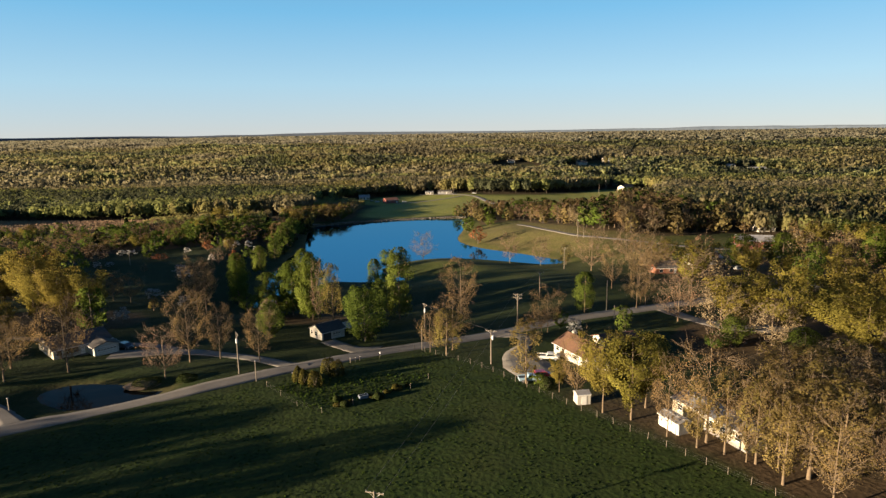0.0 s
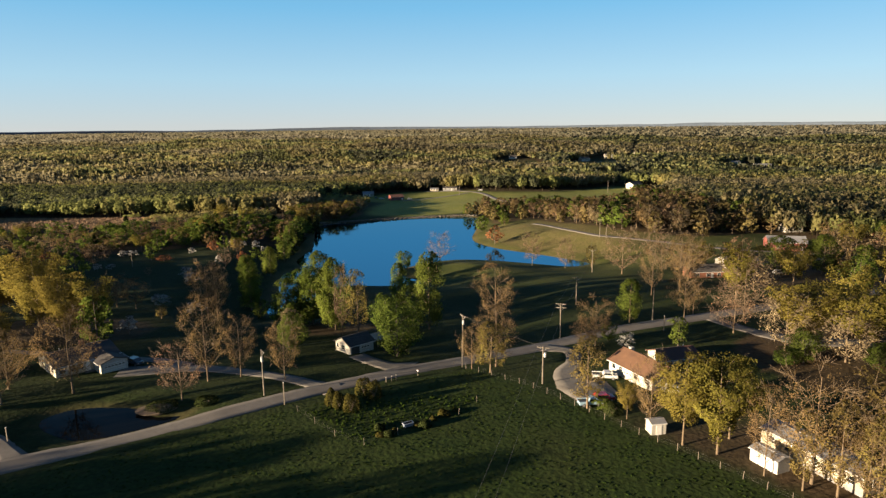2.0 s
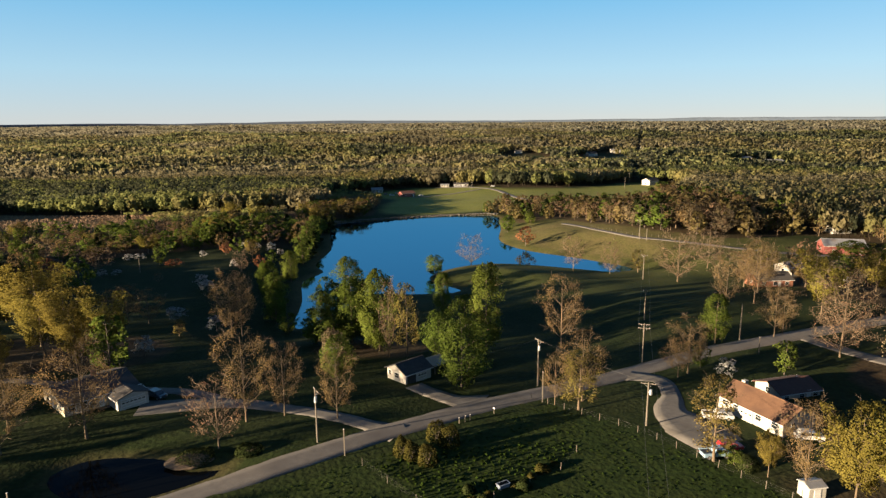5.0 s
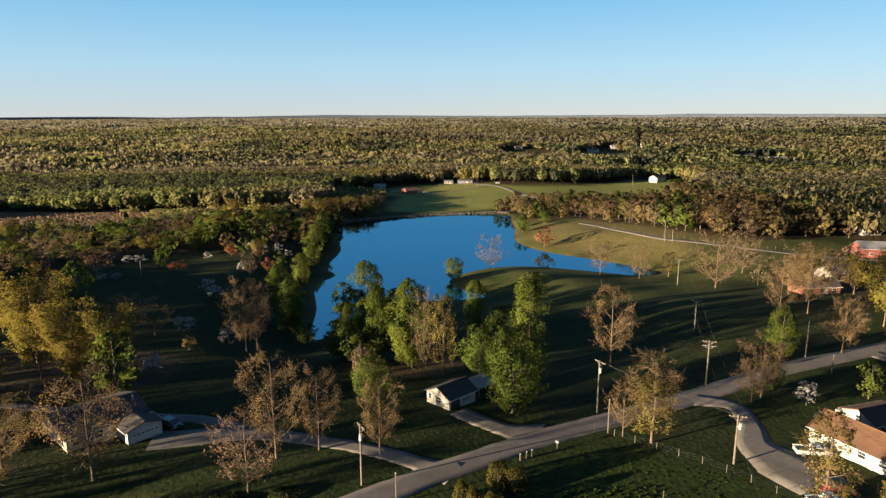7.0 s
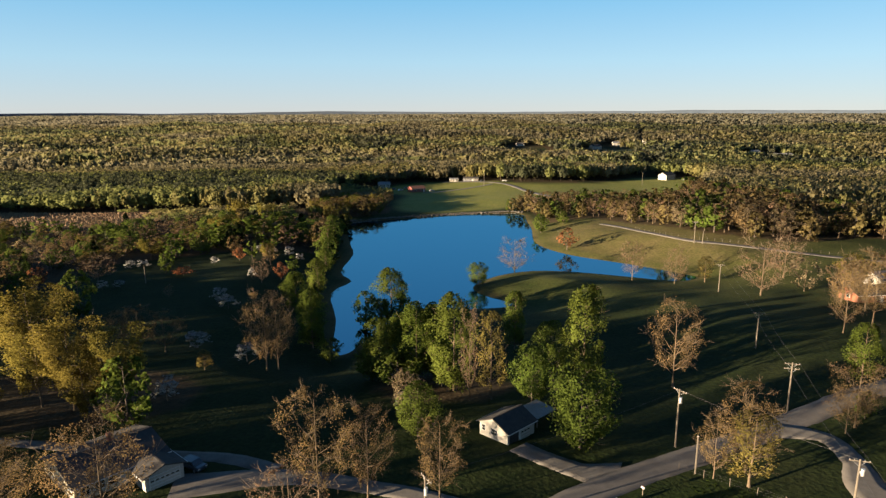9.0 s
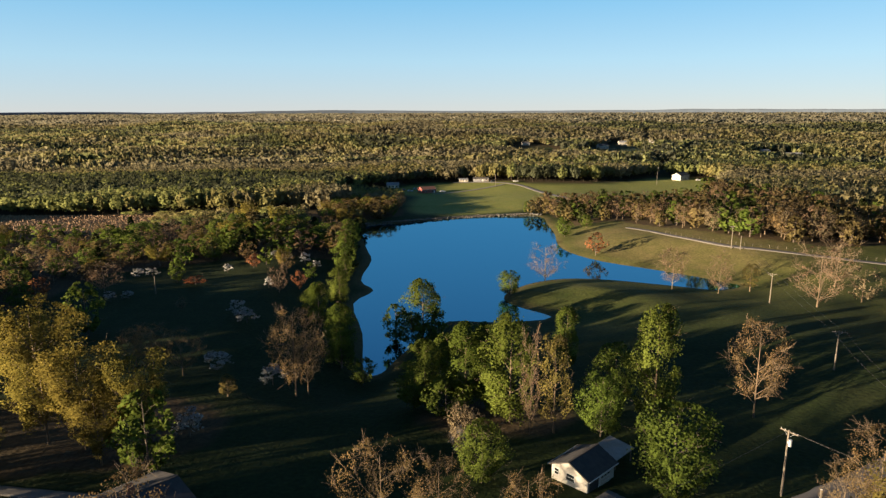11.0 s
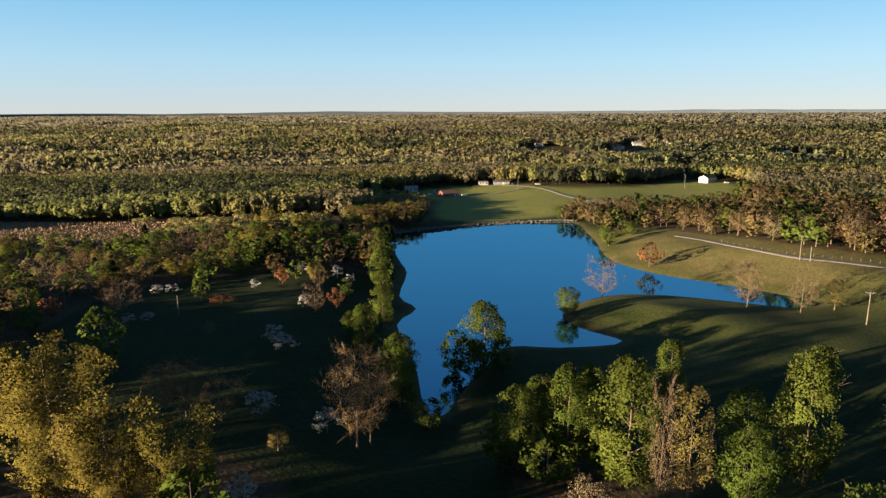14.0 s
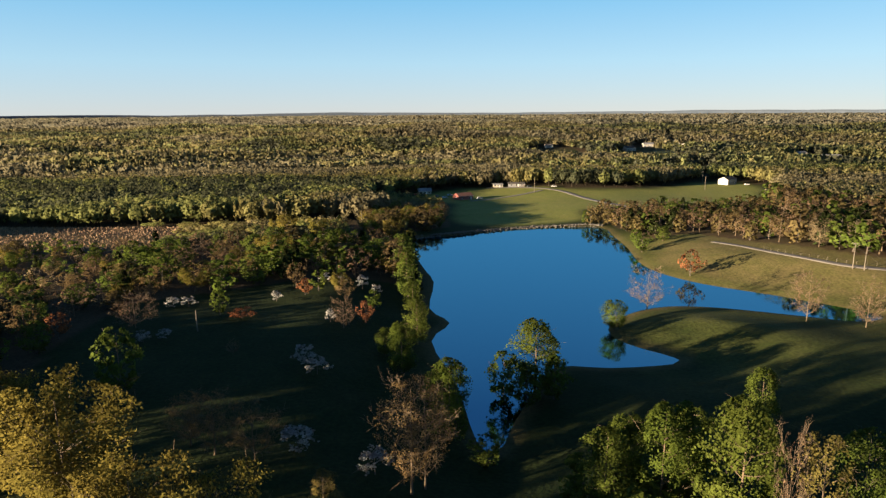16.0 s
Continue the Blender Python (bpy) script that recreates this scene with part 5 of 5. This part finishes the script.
# ---- poles, lines and fences ----
def utility_pole(x, y, h, turn=0.0, arms=1, can=False, label="weathered wooden utility pole with a crossarm"):
    t = empty("utility_pole", at_ground(x, y, turn))
    part("pole", rod(bmesh.new(), (0, 0, -0.6), (0, 0, h), 0.17, 0.11, 10), M_POLE, t)
    for k in range(arms):
        z = h - 0.35 - 0.9 * k
        arm = part("crossarm", boxed(-1.25, 1.25, 0.1, 0.22, z - 0.06, z + 0.07), M_POLE, t)
        for u in (-1.15, -0.6, 0.6, 1.15):
            part("insulator", rod(bmesh.new(), (u, 0.16, z + 0.06), (u, 0.16, z + 0.2), 0.035, 0.02, 8), M_TRIM, arm)
        for s in (-1, 1):
            part("brace", rod(bmesh.new(), (s * 0.75, 0.16, z - 0.05), (0, 0.14, z - 0.75), 0.022, 0.022, 5), M_STEEL, arm)
    if can:
        part("transformer", rod(bmesh.new(), (0.42, -0.12, h - 2.2), (0.42, -0.12, h - 1.25), 0.24, 0.24, 12), M_STEEL, t, "grey transformer can")
        part("bracket", boxed(0.05, 0.3, -0.16, -0.08, h - 1.9, h - 1.6), M_STEEL, t)
    return tagged(t, label, "utility pole")


LINE = [(-9.4, 71), (8.2, 137), (17, 169), (27, 201), (44.5, 260.5), (61.5, 324)]
for k, (px, py) in enumerate(LINE):
    utility_pole(px, py, (8.4, 8.0, 9.3, 8.6, 9.2, 9.2)[k], -16, 2 if k == 2 else 1, k in (0, 1))
utility_pole(-7.8, 156.5, 10.0, -60, 1, True)
utility_pole(-47.4, 131.5, 9.4, -60, 1, True)
utility_pole(44.3, 182.3, 9.0, -60, 0, False, "plain weathered wooden utility pole beside the road")
utility_pole(64.2, 322, 5.5, -16, 0, False, "plain short wooden pole on the hill")
utility_pole(-141, 266, 5.5, 0, 0, False, "plain old wooden post on the orchard lawn")
utility_pole(-118, 421, 9, 10, 0, False, "plain wooden utility pole beside the dam")
utility_pole(-132, 415, 7, 10, 0, False, "plain wooden utility pole beside the dam")
utility_pole(-5, 616, 11, 20, 1, False)
utility_pole(140, 640, 11, 20, 1, False)
utility_pole(158, 690, 11, 20, 1, False)
utility_pole(76, 376, 10, -16, 1, False)
utility_pole(88, 420, 10, -16, 1, False)


def cable(a, b, sag, name="power_cable"):
    pts = [Vector(a).lerp(Vector(b), s / 12) - Vector((0, 0, 4 * sag * (s / 12) * (1 - s / 12))) for s in range(13)]
    out = []
    tube(out, [tuple(p) for p in pts], np.full(13, 0.016), 4)
    tagged(new(name, mesh_of(name, out[0][0], out[0][1], M_CABLE)), "thin black overhead cable hanging between utility poles", "cable", "overhead cables")


TOPS = [(px, py, height(px, py) + (8.4, 8.0, 9.3, 8.6, 9.2, 9.2)[k] - 0.1) for k, (px, py) in enumerate(LINE)]
for (ax, ay, az), (bx, by, bz) in zip(TOPS, TOPS[1:]):
    for u in (-1.15, 1.15):
        cable((ax + u * 0.96, ay - u * 0.28, az), (bx + u * 0.96, by - u * 0.28, bz), 0.7)
cable((-7.8, 156.5, height(-7.8, 156.5) + 9.9), (-47.4, 131.5, height(-47.4, 131.5) + 9.3), 0.6)
cable((-7.8, 156.5, height(-7.8, 156.5) + 9.9), (8.2, 137, height(8.2, 137) + 7.9), 0.4)


def fence(points, gap, label, post_h=1.25, wires=3):
    t = empty("fence")
    line = curve(points, False, 12)
    run = np.r_[0, np.cumsum(np.hypot(*np.diff(line, axis=0).T))]
    at = np.arange(0, run[-1], gap)
    xs, ys = np.interp(at, run, line[:, 0]), np.interp(at, run, line[:, 1])
    zs = ground(xs, ys)
    bm = rod(bmesh.new(), (0, 0, -0.3), (0, 0, post_h), 0.055, 0.045, 7)
    me = bpy.data.meshes.new("post")
    bm.to_mesh(me), bm.free()
    me.materials.append(M_POLE)
    for x, y, z in zip(xs, ys, zs):
        p = under("post", me, t)
        p.location, p.rotation_euler = (x, y, z), (tree_rng.gauss(0, 0.04), tree_rng.gauss(0, 0.04), 0)
    for k in range(wires):
        out = []
        tube(out, np.c_[xs, ys, zs + post_h * (k + 1) / (wires + 0.3)], np.full(len(xs), 0.006), 3)
        under("wire", mesh_of("wire", out[0][0], out[0][1], M_CABLE), t)
    return tagged(t, label, "fence")


fence([(-10, 149), (-1, 141), (7, 133.5), (18, 119), (30, 104.5), (40, 91.5), (55, 72)], 3.6, "weathered post and wire fence along the pasture")
fence([(-39, 124), (-26.4, 111.5), (-18, 116), (-9, 122.5), (-4, 131)], 6.5, "old post and wire fence round an overgrown strip")
fence([(46, 354), (52, 342), (62, 330), (76, 323), (92, 316.5), (112, 307)], 3.0, "weathered post fence along the hill lane", 1.2, 2)


def marker_post(x, y, h, label):
    t = empty("marker_post", at_ground(x, y))
    part("post", boxed(-0.08, 0.08, -0.08, 0.08, -0.3, h), M_POLE, t)
    part("cap", boxed(-0.1, 0.1, -0.1, 0.1, h, h + 0.06), M_TRIM, t)
    tagged(t, label, "post")


for mx, my, mh in ((-8.1, 147.8, 6.0), (44.2, 172.4, 4.0), (-42.2, 127.0, 4.5), (-86, 113, 2.6)):
    marker_post(mx, my, mh, "plain weathered wooden post beside the road")
for mx, my in ((-22.9, 139.0), (-22.0, 139.6), (-24, 138.3)):
    marker_post(mx, my, 1.1, "short pale wooden post by the road")
mail = empty("mailbox", at_ground(-17.6, 142.2, 33))
part("post", boxed(-0.05, 0.05, -0.05, 0.05, -0.3, 1.0), M_POLE, mail)
part("box", boxed(-0.13, 0.13, -0.28, 0.28, 1.0, 1.28, bevel=0.05), M_TRIM, mail)
part("flag", boxed(0.13, 0.16, -0.05, 0.15, 1.15, 1.3), M_RED_PAINT, mail)
tagged(mail, "white roadside mailbox on a wooden post", "mailbox")


# ---- shrubs, banks and small things ----
def shrub_meshes(seed, r, h, mat, size=0.18, n=2000):
    rng = np.random.default_rng(seed)
    d = rng.normal(size=(n, 3))
    d /= np.linalg.norm(d, axis=1)[:, None]
    d[:, 2] = np.abs(d[:, 2])
    c = d * (r, r, h) * rng.uniform(0.86, 1.02, (n, 1)) * (1 + 0.08 * np.sin(d[:, :1] * 5 + seed))
    lv, lf, ln = leaves(rng, c, size)
    wood = []
    for k in range(7):
        a = k * 0.9
        tube(wood, [(0, 0, -0.2), (math.cos(a) * r * 0.35, math.sin(a) * r * 0.35, h * 0.4), (math.cos(a) * r * 0.7, math.sin(a) * r * 0.7, h * 0.65)], [0.06, 0.04, 0.015], 4)
    return mesh_of("woody_base", np.concatenate([a for a, _ in wood]), np.concatenate([b for _, b in wood]), M_BARK), mesh_of("foliage", lv, lf, mat, None, False, ln)


def shrub(x, y, r, h, mat, label, seed):
    t = empty("shrub", at_ground(x, y))
    stems, fol = shrub_meshes(seed, r, h, mat)
    under("woody_base", stems, t), under("foliage", fol, t)
    tagged(t, label, "shrub")


for k, (bx, by, br, bh) in enumerate(((-33.2, 127.4, 1.5, 3.0), (-31.6, 126.2, 1.4, 2.9), (-29.1, 124.6, 1.5, 3.3), (-27.8, 132.4, 1.7, 3.4), (-25.6, 130.6, 1.8, 3.4))):
    shrub(bx, by, br, bh, LEAF["shrub"], "round clipped olive shrub beside the road", 40 + k)
# the one at (-66, 127.6) stands in for a dark shaded hollow
for k, (bx, by, br, bh) in enumerate(((19, 123, 1.8, 2.2), (-58, 129, 2.2, 1.2), (-66, 127.6, 3.0, 0.9), (-21, 114.5, 1.0, 1.0), (-15, 118, 1.2, 1.1), (33, 147, 1.5, 1.3), (-23, 117, 1.0, 0.9))):
    shrub(bx, by, br, bh, LEAF["cedar"], "low ragged green shrub", 60 + k)
for k, (bx, by, br, bh) in enumerate(((-22.4, 114.6, 0.9, 0.5), (-20.2, 116, 0.6, 0.6), (-16.4, 118.6, 0.9, 0.4), (-13.6, 120.6, 0.7, 0.6), (-11.8, 122.4, 1.2, 1.0), (-9.6, 124.2, 0.6, 0.4))):
    shrub(bx, by, br, bh, LEAF["shrub"], "low olive weeds along the old fence", 100 + k)



trough = empty("water_trough", at_ground(-18.0, 118.0, 30))
part("tank", boxed(-0.9, 0.9, -0.45, 0.45, 0.05, 0.62, bevel=0.08), M_TROUGH, trough)
part("rim", boxed(-0.94, 0.94, -0.49, 0.49, 0.62, 0.68), M_STEEL, trough)
part("water", boxed(-0.82, 0.82, -0.37, 0.37, 0.66, 0.69), M_POND, trough)
for tx in (-0.7, 0.7):
    part("foot", boxed(tx - 0.08, tx + 0.08, -0.4, 0.4, -0.1, 0.06), M_STEEL, trough)
tagged(trough, "blue grey metal water trough beside the old fence", "trough")


def mound(name, x, y, r, h, mat, label, category):
    bm = bmesh.new()
    bmesh.ops.create_icosphere(bm, subdivisions=4, radius=1.0)
    for v in bm.verts:
        k = 1 + 0.18 * noise.noise((v.co.x * 2, v.co.y * 2, v.co.z * 2 + x))
        v.co = (v.co.x * r * k, v.co.y * r * 0.7 * k, v.co.z * h * k)
    me = bpy.data.meshes.new(name)
    bm.to_mesh(me), bm.free()
    me.materials.append(mat)
    tagged(new(name, me), label, category).matrix_basis = at_ground(x, y, 15)


mound("clay_bank", -66.8, 126.9, 3.6, 0.5, M_SOIL, "bare tan clay bank at the pond's edge", "bank")


def stones(name, line, count, spread, size, label, seed):
    """Loose stones along a line, too many to count."""
    rng = np.random.default_rng(seed)
    p = curve(line, False, 20)
    i = rng.integers(0, len(p), count)
    x, y = p[i, 0] + rng.normal(0, spread, count), p[i, 1] + rng.normal(0, spread, count)
    z = ground(x, y)
    ico = np.array([(0, 0, 1), (0, 0, -0.6), (1, 0, 0), (-1, 0, 0), (0, 1, 0), (0, -1, 0)], float)
    tri = np.array([(0, 2, 4), (0, 4, 3), (0, 3, 5), (0, 5, 2), (1, 4, 2), (1, 3, 4), (1, 5, 3), (1, 2, 5)])
    s = size * rng.uniform(0.5, 1.5, (count, 1, 1))
    v = ico[None] * s * rng.uniform(0.7, 1.2, (count, 6, 1)) + np.c_[x, y, z][:, None]
    f = tri[None] + (np.arange(count) * 6)[:, None, None]
    tagged(new(name, mesh_of(name, v.reshape(-1, 3), f.reshape(-1, 3), M_STONE)), label, "stones", kind="stuff")


stones("riprap", [(-98, 410), (-74, 421.5), (-57, 430.5), (-36, 438.5), (-17, 442.5), (4, 441.5)], 1300, 0.9, 0.55, "grey riprap stones along the dam", 3)


def tufts(name, label, seed, x0, x1, y0, y1, step, keep, mat, tall, wide, blades=3):
    """Grass clumps scattered over the ground, too many to count."""
    x, y, rng = scatter(seed, x0, x1, y0, y1, step, keep)
    n = len(x)
    z = ground(x, y)
    out = []
    for k in range(blades):
        a = rng.uniform(0, 6.28, n)
        dx, dy = np.cos(a) * wide * rng.uniform(0.5, 1.2, n), np.sin(a) * wide * rng.uniform(0.5, 1.2, n)
        h = tall * rng.uniform(0.5, 1.3, n)
        lx, ly = rng.normal(0, 0.1, n), rng.normal(0, 0.1, n)
        out.append(np.stack([np.c_[x - dx, y - dy, z - 0.03], np.c_[x + dx, y + dy, z - 0.03], np.c_[x + dx * 0.7 + lx, y + dy * 0.7 + ly, z + h], np.c_[x - dx * 0.7 + lx, y - dy * 0.7 + ly, z + h]], 1).reshape(-1, 3))
    v = np.concatenate(out)
    tagged(new(name, mesh_of(name, v, np.arange(len(v)).reshape(-1, 4), mat)), label, "grass", kind="stuff")


tufts("pasture_grass", "rough tussocky green pasture grass", 31, -80, 60, 62, 150, 1.15, lambda x, y: (x + 0.83 * (y - 142) < -1) & (away(x, y, ROAD_LINE, False) > 4) & (y < 100 + 0.64 * (x + 60) + 12) & (np.sin(0.7 * x + 1.3 * np.sin(0.31 * y)) + np.sin(0.9 * y + 0.23 * x) > -0.3), M_TUFT, 0.09, 0.26, 2)
tufts("corn_rows", "rows of pale brown corn stubble", 32, -345, -200, 366, 452, 1.6, lambda x, y: away(x, y, STUBBLE_LINE, True) < -1, M_STALK, 0.5, 0.35, 2)
tufts("verge_weeds", "overgrown weeds inside the old fence", 33, -40, -4, 111, 134, 1.0, lambda x, y: (away(x, y, np.array([(-38, 124), (-26.4, 112), (-9, 123), (-5, 131), (-24, 129)], float), True) < 0), M_TUFT, 0.26, 0.25, 2)
